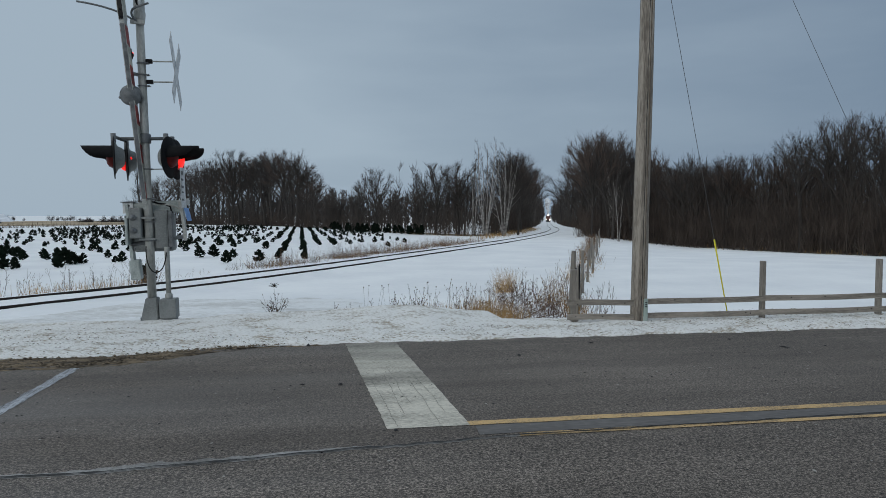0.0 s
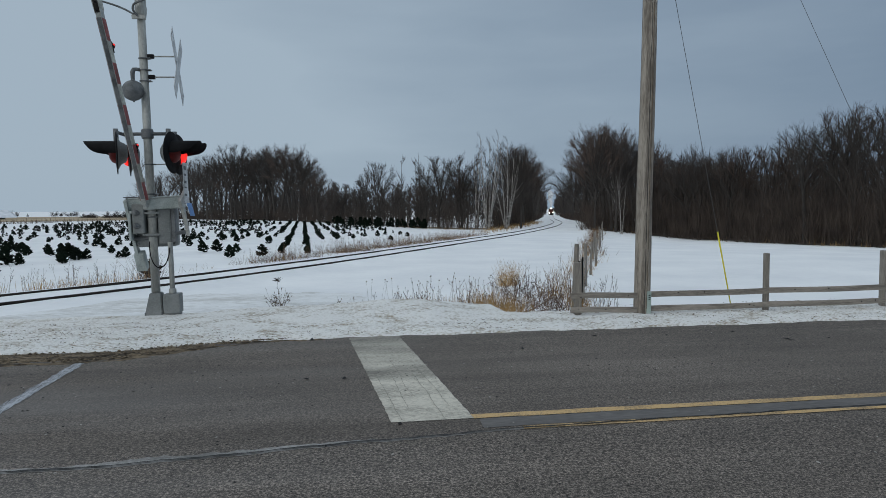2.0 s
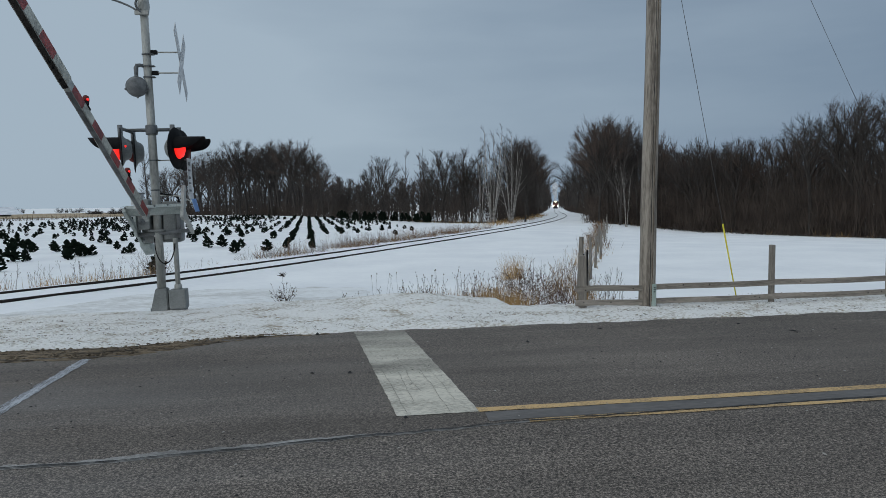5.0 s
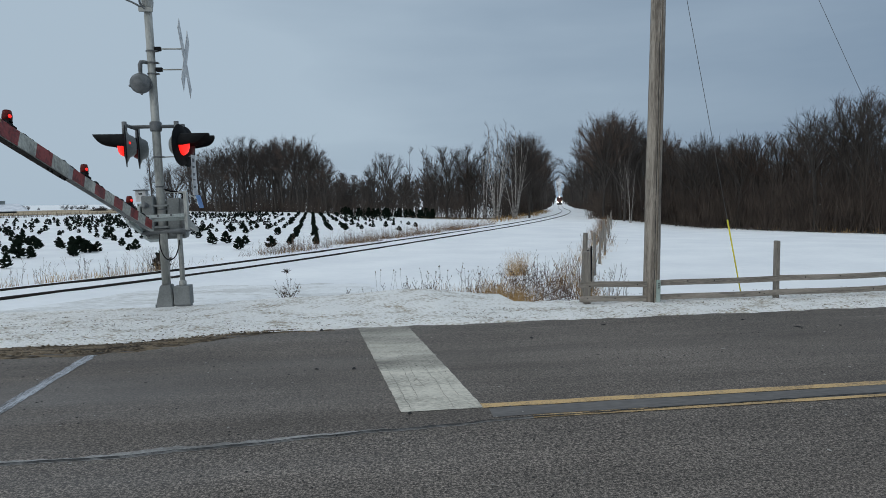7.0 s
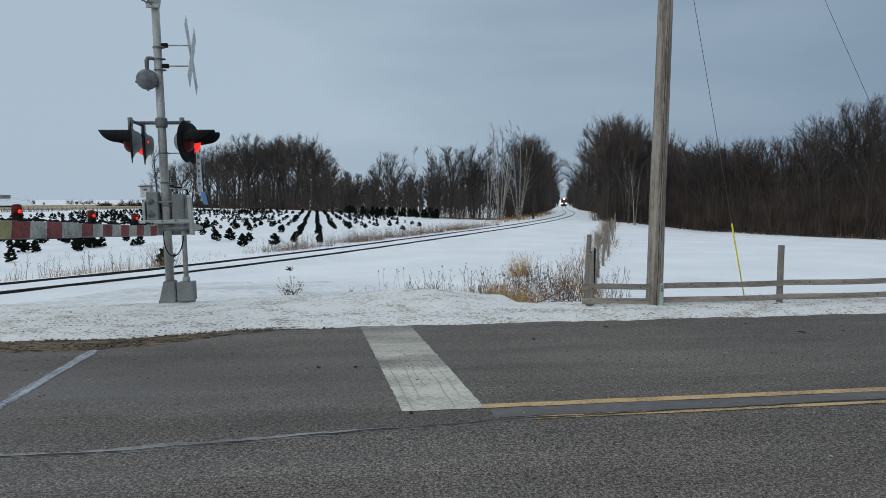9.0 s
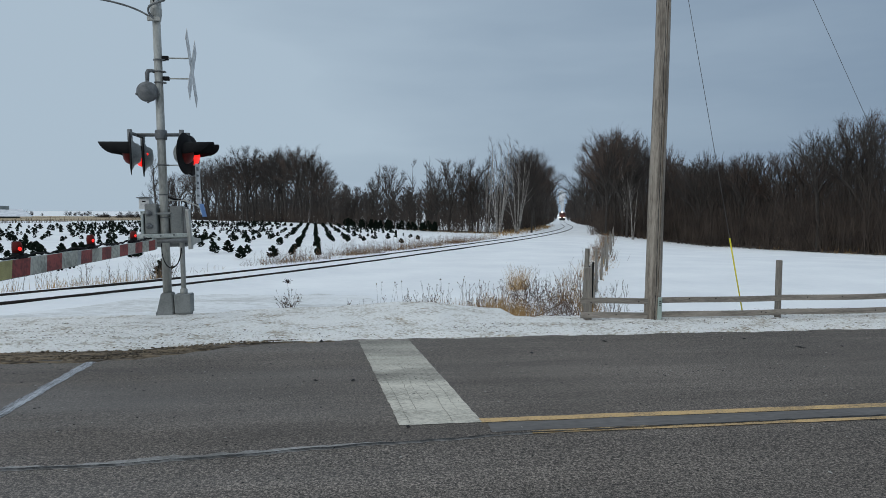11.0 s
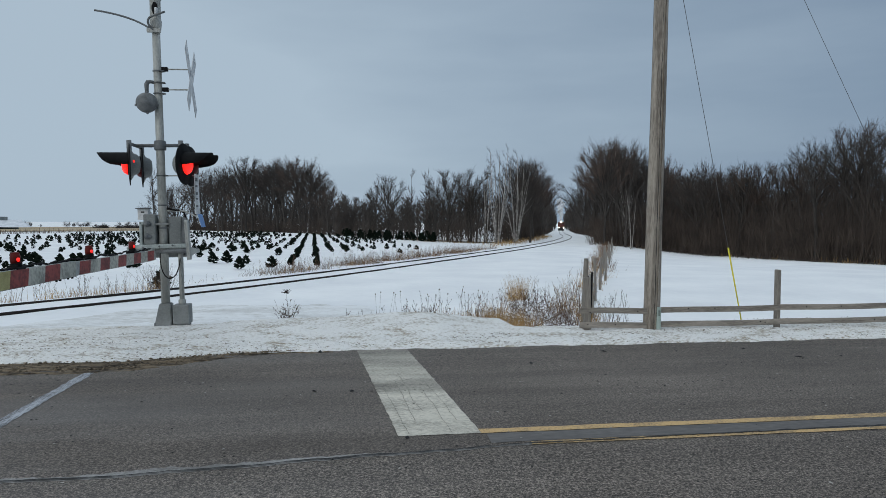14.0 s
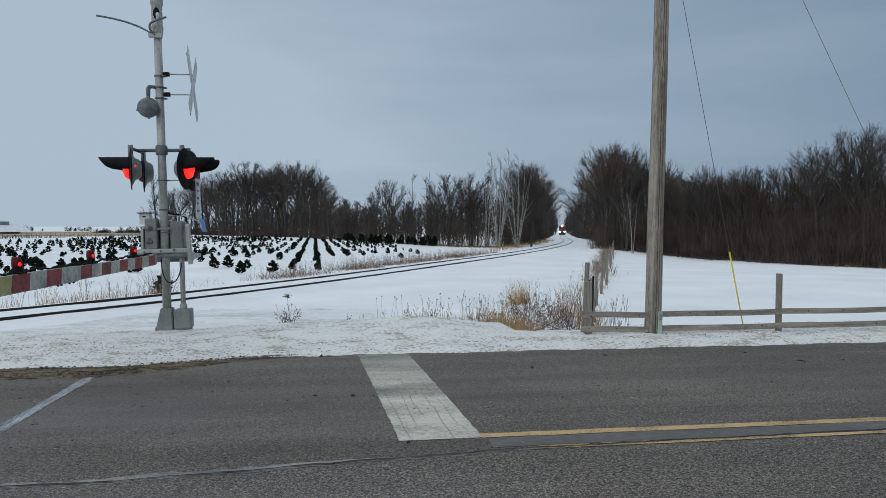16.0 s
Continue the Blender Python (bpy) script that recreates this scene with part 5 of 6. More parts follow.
    for x, z in ((-0.23, 1.10), (0.28, 1.10), (-0.23, 1.59), (0.28, 1.59)):
        bm = bmesh.new()
        lathe(bm, [(0.016, 0.0), (0.016, 0.014), (0.008, 0.018)], pose(x, 0.081, z, 90, 0, 0), 8)
        part("cover_bolt", bm, DARKGALV, mech)
    bm = bmesh.new()
    box(bm, -0.255, -0.085, -0.10, 0.075, 1.26, 1.71, 0.018)
    part("gear_case", bm, MECH, sig, "grey gear case beside the mast")
    bm = bmesh.new()
    box(bm, 0.085, 0.27, -0.02, 0.075, 1.10, 1.67, 0.012)
    door = part("case_door", bm, MECH, sig, "grey case door")
    bm = bmesh.new()
    box(bm, 0.105, 0.25, -0.026, -0.019, 1.14, 1.63, 0.003)
    part("door_panel", bm, MECH, door, "slightly raised panel")
    bm = bmesh.new()
    box(bm, 0.275, 0.335, -0.03, 0.10, 1.12, 1.65, 0.008)
    part("terminal_box", bm, DARKGALV, sig, "dark terminal box on the machine")
    for z in (1.38, 1.57):
        bm = bmesh.new()
        lathe(bm, [(0.046, 0.0), (0.046, 0.02), (0.040, 0.032), (0.022, 0.036), (0.020, 0.060), (0.012, 0.066)], pose(-0.20, -0.10, z, 90, 0, 0), 20)
        tube(bm, [(-0.20, -0.115, z), (-0.145, -0.112, z - 0.008)], 0.022, 10)
        part("shaft_hub", bm, DARKGALV, sig, "round shaft hub", True)
    bm = bmesh.new()
    box(bm, -0.315, -0.275, -0.10, 0.12, 1.16, 1.60, 0.012)
    box(bm, -0.315, -0.250, -0.10, -0.06, 1.555, 1.60, 0.012)
    part("side_plate", bm, PALE_GREEN, sig, "pale bent side plate")
    for z in (1.24, 1.56):
        bm = bmesh.new()
        box(bm, -0.125, 0.125, -0.088, -0.066, z - 0.015, z + 0.015, 0.005)
        for x in (-0.10, 0.10):
            lathe(bm, [(0.014, 0.0), (0.014, 0.016), (0.007, 0.020)], pose(x, -0.088, z, 90, 0, 0), 8)
        part("mounting_bracket", bm, MECH, sig, "bolted mounting bracket")
    bm = bmesh.new()
    tube(bm, [(0.07, -0.03, 1.80), (0.15, -0.02, 1.77), (0.24, 0.0, 1.76), (0.31, 0.02, 1.72), (0.33, 0.02, 1.62)], 0.013, 8)
    part("cable", bm, BLACK, sig, "black cable bent over the machine")
    bm = bmesh.new()
    box(bm, -0.385, -0.235, 0.09, 0.23, 1.63, 1.795, 0.005)
    lid = part("lidded_box", bm, SIGN, sig, "small white box with a flat lid")
    bm = bmesh.new()
    box(bm, -0.41, -0.215, 0.065, 0.255, 1.795, 1.81, 0.003)
    part("lid", bm, DARKGALV, lid, "dark flat lid")
    bm = bmesh.new()
    box(bm, -0.335, -0.285, 0.0865, 0.0895, 1.735, 1.755, 0.0)
    part("marking", bm, BLACK, lid)
    # crossarm and the four flashers
    bm = bmesh.new()
    tube(bm, [(-0.35, 0, 2.73), (0.35, 0, 2.73)], 0.026, 12)
    lathe(bm, [(0.078, 2.66), (0.085, 2.68), (0.085, 2.78), (0.078, 2.80)], n=18)
    part("crossarm", bm, DARKGALV, sig, "grey pipe crossarm", True)
    for sx, y0, y1 in ((-1, -0.30, 0.30), (1, -0.24, 0.14)):
        bm = bmesh.new()
        tube(bm, [(sx * 0.35, y0, 2.73), (sx * 0.35, y1, 2.73)], 0.024, 12)
        for y in (y0, y1):
            tube(bm, [(sx * 0.35, y, 2.775), (sx * 0.35, y, 2.55)], 0.034, 12)
        part("lamp_arm", bm, DARKGALV, sig, "short pipe arm carrying two flashers", True)
    front, rear = [], []
    for sx, yaw, y0, y1 in ((-1, 198, -0.30, 0.30), (1, -10, -0.24, 0.14)):
        for y, to in ((y0, front), (y1, rear)):
            to.append(build_lamp(sig, -0.37 if sx < 0 else 0.41, y, 2.43, yaw))
    # bell: a shallow bowl whose dome looks out over the road
    at = pose(-0.135, -0.12, 3.345, 86, 0, 10)
    bm = bmesh.new()
    lathe(bm, [(0.120, -0.05), (0.140, -0.03), (0.142, 0.0), (0.134, 0.03), (0.112, 0.062), (0.076, 0.086), (0.036, 0.099), (0.010, 0.102)], at, 32)
    bell = part("bell", bm, DARKGALV, sig, "dull grey round warning bell", True)
    bm = bmesh.new()
    lathe(bm, [(0.138, -0.012), (0.151, -0.008), (0.151, 0.004), (0.140, 0.008)], at, 32, False)
    part("rim", bm, DARKGALV, bell, "rolled bell rim", True)
    for a in (195, 350, 88, 272):
        bm = bmesh.new()
        lathe(bm, [(0.016, -0.016), (0.018, -0.010), (0.018, 0.012), (0.010, 0.018)], at @ Matrix.Translation((0.152 * math.cos(radians(a)), 0.152 * math.sin(radians(a)), 0)), 10)
        part("lug", bm, DARKGALV, bell)
    bm = bmesh.new()
    tube(bm, [(-0.05, -0.02, 3.66), (-0.09, -0.05, 3.665), (-0.125, -0.075, 3.655), (-0.138, -0.085, 3.62), (-0.138, -0.09, 3.50)], [0.026, 0.026, 0.031, 0.033, 0.027], 12)
    part("bell_bracket", bm, DARKGALV, sig, "bent pipe bell bracket", True)
    # crossbuck seen almost edge on, with its rods
    for a in (45, -45):
        bm = bmesh.new()
        box(bm, -0.003, 0.003, -0.61, 0.61, -0.115, 0.115)
        bmesh.ops.transform(bm, matrix=pose(0.475 + 0.008 * (a > 0), 0, 3.70, 0, 0, 0) @ pose(0, 0, 0, a, 0, 4.5), verts=bm.verts)
        part("crossbuck_blade", bm, SIGN, sig, "white crossbuck blade")
    for z in (3.86, 3.56):
        bm = bmesh.new()
        tube(bm, [(0.06, 0, z), (0.475, 0, z)], 0.011, 8)
        part("crossbuck_rod", bm, GALV, sig)
        bm = bmesh.new()
        box(bm, 0.06, 0.15, -0.03, 0.03, z - 0.03, z + 0.03, 0.008)
        part("rod_clamp", bm, BLACK, sig)
    # thin curved arms under the cap
    bm = bmesh.new()
    bend = lambda t, a, b, c: tuple((1 - t) ** 2 * p + 2 * t * (1 - t) * q + t * t * r for p, q, r in zip(a, b, c))
    tube(bm, [bend(k / 10, (-0.03, -0.06, 4.41), (-0.27, -0.11, 4.60), (-0.80, -0.15, 4.66)) for k in range(11)], 0.014, 8)
    part("curved_arm", bm, DARKGALV, sig, "thin curved steel arm", True)
    bm = bmesh.new()
    tube(bm, [bend(k / 6, (0.0, -0.07, 4.40), (-0.12, -0.11, 4.49), (-0.055, -0.14, 4.57)) for k in range(7)] + [bend(k / 6, (-0.055, -0.14, 4.57), (-0.02, -0.15, 4.60), (0.17, -0.15, 4.66)) for k in range(1, 7)], 0.016, 8)
    part("curved_arm", bm, DARKGALV, sig, "thin curved steel arm", True)
    bm = bmesh.new()
    box(bm, -0.11, 0.08, -0.09, -0.05, 4.38, 4.44, 0.006)
    part("arm_clamp", bm, GALV, sig)
    # sign plates beside the mast
    bm = bmesh.new()
    box(bm, -0.004, 0.004, -0.115, 0.115, -0.30, 0.30, 0.002)
    bmesh.ops.transform(bm, matrix=pose(0.50, 0.02, 2.00, 0, 0, -3), verts=bm.verts)
    plate = part("sign_plate", bm, SIGN, sig, "tall white sign plate with dark markings")
    for z, h in ((2.22, 0.055), (2.12, 0.03), (2.01, 0.04), (1.93, 0.025), (1.82, 0.03)):
        bm = bmesh.new()
        box(bm, 0.502, 0.506, -0.075, 0.075, z - h / 2, z + h / 2)
        part("marking", bm, DARKGALV, plate)
    bm = bmesh.new()
    tube(bm, [(0.06, 0, 2.28), (0.50, 0, 2.28)], 0.009, 8)
    part("sign_rod", bm, GALV, sig)
    bm = bmesh.new()
    tube(bm, [(0.06, 0, 1.76), (0.30, 0.0, 1.75), (0.46, 0, 1.68), (0.50, 0, 1.66)], 0.011, 8)
    part("sign_rod", bm, GALV, sig)
    bm = bmesh.new()
    box(bm, -0.003, 0.003, -0.07, 0.07, -0.10, 0.10, 0.001)
    bmesh.ops.transform(bm, matrix=pose(0.56, 0.0, 1.60, 0, -14, -14), verts=bm.verts)
    part("blue_plate", bm, BLUE, sig, "small blue notice plate")
    # the moving gate: frame, weights, striped arm and its lamps; the arm points to -y when down
    gate = empty("gate")
    gate.parent = sig
    gate.matrix_basis = pose(*GATE_PIVOT, -85, -3.1, -0.7)
    bm = bmesh.new()
    box(bm, -0.30, 0.50, -0.69, -0.50, 0.112, 0.127, 0.004)
    box(bm, -0.30, 0.50, -0.52, -0.50, 0.112, 0.170, 0.004)
    box(bm, -0.30, 0.50, -0.69, -0.675, 0.112, 0.170, 0.004)
    bmesh.ops.transform(bm, matrix=pose(0, 0, 0, 0, 2.6, 0), verts=bm.verts)
    part("gate_crossbar", bm, PALE_GREEN, gate, "pale painted steel channel crossbar")
    for x in (-0.28, -0.10, 0.12, 0.30):
        bm = bmesh.new()
        lathe(bm, [(0.014, 0.0), (0.014, 0.012), (0.007, 0.016)], pose(x, -0.690, 0.141, 90, 0, 0), 8)
        part("bolt", bm, DARKGALV, gate)

    def plate(x, shape, name, mat, label, thick=0.022):
        bm = bmesh.new()
        lo = [bm.verts.new((x - thick, -a, h)) for a, h in shape]
        hi = [bm.verts.new((x + thick, -a, h)) for a, h in shape]
        n = len(shape)
        bm.faces.new(lo)
        bm.faces.new(hi[::-1])
        for k in range(n):
            bm.faces.new((lo[k], lo[(k + 1) % n], hi[(k + 1) % n], hi[k]))
        part(name, bm, mat, gate, label)

    plate(-0.30, [(0.68, 0.09), (0.68, 0.16), (0.3, 0.15), (0.0, 0.16), (-0.38, 0.15), (-0.42, 0.08), (-0.1, 0.03), (0.2, 0.06)], "gate_support", PALE_GREEN, "pale bent side arm")
    plate(0.50, [(0.69, -0.08), (0.69, 0.46), (0.65, 0.49), (0.60, 0.44), (0.58, 0.10), (0.40, 0.07), (0.10, 0.05), (0.08, 0.0), (0.40, -0.01), (0.57, -0.03), (0.60, -0.08)], "gate_support", GALV, "tapered steel side plate")
    bm = bmesh.new()
    box(bm, -0.35, -0.20, 0.16, 0.46, 0.02, 0.16, 0.015)
    part("counterweight", bm, PALE_GREEN, gate, "pale boxed counterweight")
    bm = bmesh.new()
    tube(bm, [(-0.30, -0.08, 0.06), (0.50, -0.14, 0.03)], 0.03, 12)
    part("gate_shaft", bm, DARKGALV, gate, "", True)
    bm = bmesh.new()
    box(bm, -0.028, 0.028, -0.74, -0.58, -0.045, 0.112, 0.006)
    part("arm_socket", bm, ALUM, gate, "pale arm socket")
    bm = bmesh.new()
    box(bm, -0.034, 0.034, -3.45, -0.66, -0.050, 0.090, 0.006)
    part("arm_board", bm, ALUM, gate, "inner length of the grey arm")
    bm = bmesh.new()
    box(bm, -0.039, 0.039, -6.62, -3.30, -0.057, 0.097, 0.006)
    part("arm_board", bm, ALUM, gate, "outer length of the grey arm")
    bm = bmesh.new()
    box(bm, -0.026, 0.026, -3.25, -0.75, -0.0535, -0.0505, 0.001)
    part("arm_underside", bm, DARKGALV, gate, "dull grey underside of the arm")
    # near-black strip along the underside of the outer length
    bm = bmesh.new()
    box(bm, -0.031, 0.031, -6.61, -3.31, -0.0605, -0.0575, 0.001)
    part("arm_underside", bm, ARM_DARK, gate, "dark strip along the outer arm underside")
    for r in (3.34, 3.44, 3.62, 3.70):
        bm = bmesh.new()
        lathe(bm, [(0.012, 0.0), (0.012, 0.014), (0.006, 0.018)], Matrix.Translation((0.0, -r, -0.0605)) @ pose(0, 0, 0, 180, 0, 0), 8)
        part("bolt", bm, BLACK, gate)

    def band(r0, r1, face, lo, hi, mat, label):
        """One slanted reflective band on both faces of the arm."""
        for side in (-1, 1):
            bm = bmesh.new()
            a, b = side * face, side * (face + 0.0025)
            quad = [(-r1 + 0.001, lo), (-r0 - 0.001, lo), (-r0 + 0.044, hi), (-r1 + 0.046, hi)]
            v0 = [bm.verts.new((a, y, z)) for y, z in quad]
            v1 = [bm.verts.new((b, y, z)) for y, z in quad]
            bm.faces.new(v1)
            for k in range(4):
                bm.faces.new((v0[k], v0[(k + 1) % 4], v1[(k + 1) % 4], v1[k]))
            part("stripe", bm, mat, gate, label)

    edges = [0.72 + 0.281 * k for k in range(10)]
    for k, (r0, r1) in enumerate(zip(edges, edges[1:])):
        band(r0, r1, 0.0342, -0.047, 0.087, WHITE_TAPE if k % 2 else RED_TAPE, "white reflective band" if k % 2 else "red reflective band")
    edges = [3.36] + [3.72 + 0.312 * k for k in range(10)]
    for k, (r0, r1) in enumerate(zip(edges, edges[1:])):
        mat = RED_TAPE if k % 2 else YELLOWED_TAPE if k == 4 else WHITE_TAPE
        band(r0, r1, 0.0392, -0.054, 0.094, mat, {"red": "red reflective band", "yel": "yellowed reflective band"}.get(mat.name[:3], "white reflective band"))
    bm = bmesh.new()
    pts = [(0.006 * math.sin(i * 2.3), -0.7 - 0.06 * i, 0.106 + 0.016 * max(0.0, math.sin(i * 0.47)) + 0.007 * math.sin(i * 1.9)) for i in range(96)]
    tube(bm, pts, [0.010 + 0.005 * (i % 5 == 0) for i in range(96)], 6)
    part("lamp_cable", bm, BLACK, gate, "black cable along the arm's top")
    for r in (1.46, 2.85, 4.43):
        lampo = Matrix.Translation((0, -r, 0.10))
        bm = bmesh.new()
        box(bm, -0.045, 0.045, -r - 0.075, -r + 0.075, 0.092, 0.112, 0.006)
        box(bm, -0.03, 0.03, -r - 0.045, -r + 0.045, 0.108, 0.135, 0.008)
        lathe(bm, [(0.030, 0.02), (0.043, 0.032), (0.043, 0.046), (0.034, 0.05)], lampo, 14)
        part("gate_lamp_base", bm, BLACK, gate, "black gate lamp base")
        bm = bmesh.new()
        lathe(bm, [(0.036, 0.128), (0.033, 0.138), (0.014, 0.143)], lampo, 14)
        part("gate_lamp_cap", bm, DARK_LENS, gate, "dark red gate lamp cap")
        bm = bmesh.new()
        lathe(bm, [(0.040, 0.048), (0.042, 0.075), (0.041, 0.10), (0.035, 0.130)], lampo, 16)
        part("gate_lamp_lens", bm, DARK_LENS, gate, "red gate lamp lens", True)
        bm = bmesh.new()
        lathe(bm, [(0.003, -0.018), (0.012, -0.013), (0.016, 0.0), (0.012, 0.013), (0.003, 0.018)], Matrix.Translation((0.030, -r - 0.020, 0.178)), 12)
        part("gate_lamp_glow", bm, LIT, gate, "lit red gate lamp", True)
    return sig, gate, front, rear


# ---- pole, guy wires, fences ----
def build_pole():
    pole = empty("utility_pole", pose(4.46, 9.42, 0.0, 0, 1.0, 0))
    tagged(pole, "weathered grey wooden utility pole beside the fence", "utility pole")
    bm = bmesh.new()
    pts = [(0.004 * math.sin(k * 1.3), 0.004 * math.cos(k * 2.1), -0.2 + 0.6 * k) for k in range(16)]
    tube(bm, pts, [0.122 - 0.0022 * k for k in range(16)], 22)
    part("shaft", bm, POLE_WOOD, pole, "checked grey wood shaft", True)
    bm = bmesh.new()
    pts = [(-0.010 + 0.010 * noise.noise(Vector((0, k * 0.31, 2.0))), 0, 0.02 + 0.11 * k) for k in range(80)]
    tube(bm, [(x, -math.sqrt(max(0.0, (0.1215 - 0.00367 * (z + 0.2)) ** 2 - x * x)) - 0.0005, z) for x, _, z in pts], [0.0035 + 0.0045 * abs(noise.noise(Vector((5.0, k * 0.23, 0)))) for k in range(80)], 6)
    part("drying_crack", bm, CRACK, pole, "long dark drying crack in the wood")
    bm = bmesh.new()
    tube(bm, [(0.022 + 0.003 * math.sin(k * 1.7), -0.1225 + 0.0022 * k, 0.1 + 0.6 * k) for k in range(15)], 0.0045, 6)
    part("ground_wire", bm, GRIT_BROWN, pole, "thin brown ground wire down the pole")
    bm = bmesh.new()
    box(bm, 0.022, 0.088, -0.142, -0.095, 0.0, 0.36, 0.01)
    tag = part("wire_cover", bm, LENS_GREEN, pole, "pale green tag at the foot of the pole")
    for z in (0.30, 0.27, 0.24):
        bm = bmesh.new()
        box(bm, 0.040, 0.070, -0.145, -0.141, z, z + 0.012)
        part("marking", bm, BLACK, tag)

def build_guys():
    guy = empty("guy_wire", pose(6.01, 9.54, 0.0))
    tagged(guy, "steel guy wire with a yellow plastic guard", "guy wire")
    d = Vector((-0.262, 0, 1.215)).normalized()
    bm = bmesh.new()
    tube(bm, [d * -0.1, d * 6.0], 0.004, 6)
    part("wire", bm, WIRE, guy)
    bm = bmesh.new()
    tube(bm, [d * -0.05, d * 1.25], [0.009, 0.012], 10)
    part("guard", bm, YELLOW_GUARD, guy, "bright yellow guard tube", True)
    far = empty("guy_wire", pose(9.66, 9.5, -0.02))
    tagged(far, "thin dark guy wire slanting down to the snow", "wire")
    bm = bmesh.new()
    d = Vector((-0.81, 0, 1.47)).normalized()
    tube(bm, [d * -0.2, d * 8.0], 0.0035, 6)
    part("wire", bm, WIRE, far)


def build_fence():
    fence = empty("board_fence", pose(3.43, 9.42, 0.0))
    tagged(fence, "low weathered post and two-rail board fence in snow", "fence")
    posts = ((0.03, 0.0, 0.80, 0.050), (3.0, -0.10, 0.90, 0.027), (5.03, -0.08, 0.91, 0.027), (8.0, -0.06, 0.90, 0.03), (11.0, -0.04, 0.9, 0.03))
    rng = random.Random(3)
    for k, (x, y, h, w) in enumerate(posts):
        bm = bmesh.new()
        box(bm, x - w, x + w, y - 0.05, y + 0.05, -0.2, h, 0.012)
        bmesh.ops.rotate(bm, verts=bm.verts, cent=(x, y, 0), matrix=Matrix.Rotation(rng.uniform(-0.012, 0.012), 3, "Y"))
        part("post", bm, POST_WOOD, fence, "old grey fence post")
    for z in (0.325, 0.112):
        ends = [(-0.10, 0.0, z - 0.01), (1.0, 0.02, z - 0.025), (3.0, -0.10, z + 0.008), (5.05, -0.08, z + 0.012), (8.0, -0.06, z + 0.02), (11.1, -0.04, z + 0.02)]
        for k, (a, b) in enumerate(zip(ends, ends[1:])):
            bm = bmesh.new()
            L = b[0] - a[0]
            rows = []
            for i in range(7):
                t = i / 6
                x, yy, zz = a[0] + L * t, a[1] + (b[1] - a[1]) * t - 0.068, a[2] + (b[2] - a[2]) * t + 0.006 * math.sin(t * 5 + k)
                rows.append([bm.verts.new((x, yy + s, zz + u)) for s, u in ((-0.016, -0.041), (0.016, -0.041), (0.016, 0.041), (-0.016, 0.041))])
            for r0, r1 in zip(rows, rows[1:]):
                for j in range(4):
                    bm.faces.new((r0[j], r0[(j + 1) % 4], r1[(j + 1) % 4], r1[j]))
            bm.faces.new(rows[0])
            bm.faces.new(rows[-1])
            part("rail", bm, FENCE_WOOD, fence, "long grey fence board")
            for i in range(2):
                bm = bmesh.new()
                x = a[0] + L * rng.uniform(0.08, 0.95)
                t = (x - a[0]) / L
                lathe(bm, [(0.010, 0.0), (0.007, 0.003)], pose(x, a[1] + (b[1] - a[1]) * t - 0.0845, a[2] + (b[2] - a[2]) * t + rng.uniform(-0.02, 0.02), 90, 0, 0), 10)
                part("knot", bm, BLACK, fence)
    # old wire fence running back into the fields
    old = empty("wire_fence", pose(3.6, 9.9, 0.0))
    tagged(old, "old leaning wire fence with rough grey posts", "fence")
    rng = random.Random(17)
    tops = []
    for k in range(15):
        t = (k / 14) ** 1.35
        x, y = 0.05 + 22.5 * t + rng.uniform(-0.1, 0.1), 0.25 + 54 * t
        z = float(land(3.6 + x, 9.9 + y))
        h = rng.uniform(0.95, 1.2)
        bm = bmesh.new()
        tube(bm, [(x, y, z - 0.3), (x + rng.uniform(-0.06, 0.06), y, z + h)], [0.045, 0.038], 8)
        part("post", bm, POST_WOOD, old, "rough round grey post")
        tops.append((x, y, z))
    for dz in (0.35, 0.65, 0.95):
        bm = bmesh.new()
        tube(bm, [(x, y - 0.06, z + dz) for x, y, z in tops], 0.006, 5)
        part("wire", bm, WIRE, old)
    # a stub of dark steel posts and a gate of wire squares near the road
    bm = bmesh.new()
    for x, y in ((0.28, 0.5), (0.55, 1.4)):
        z = float(land(3.6 + x, 9.9 + y))
        tube(bm, [(x, y, z - 0.2), (x + 0.02, y, z + 0.95)], 0.016, 8)
    part("steel_post", bm, BLACK, old, "dark steel post")


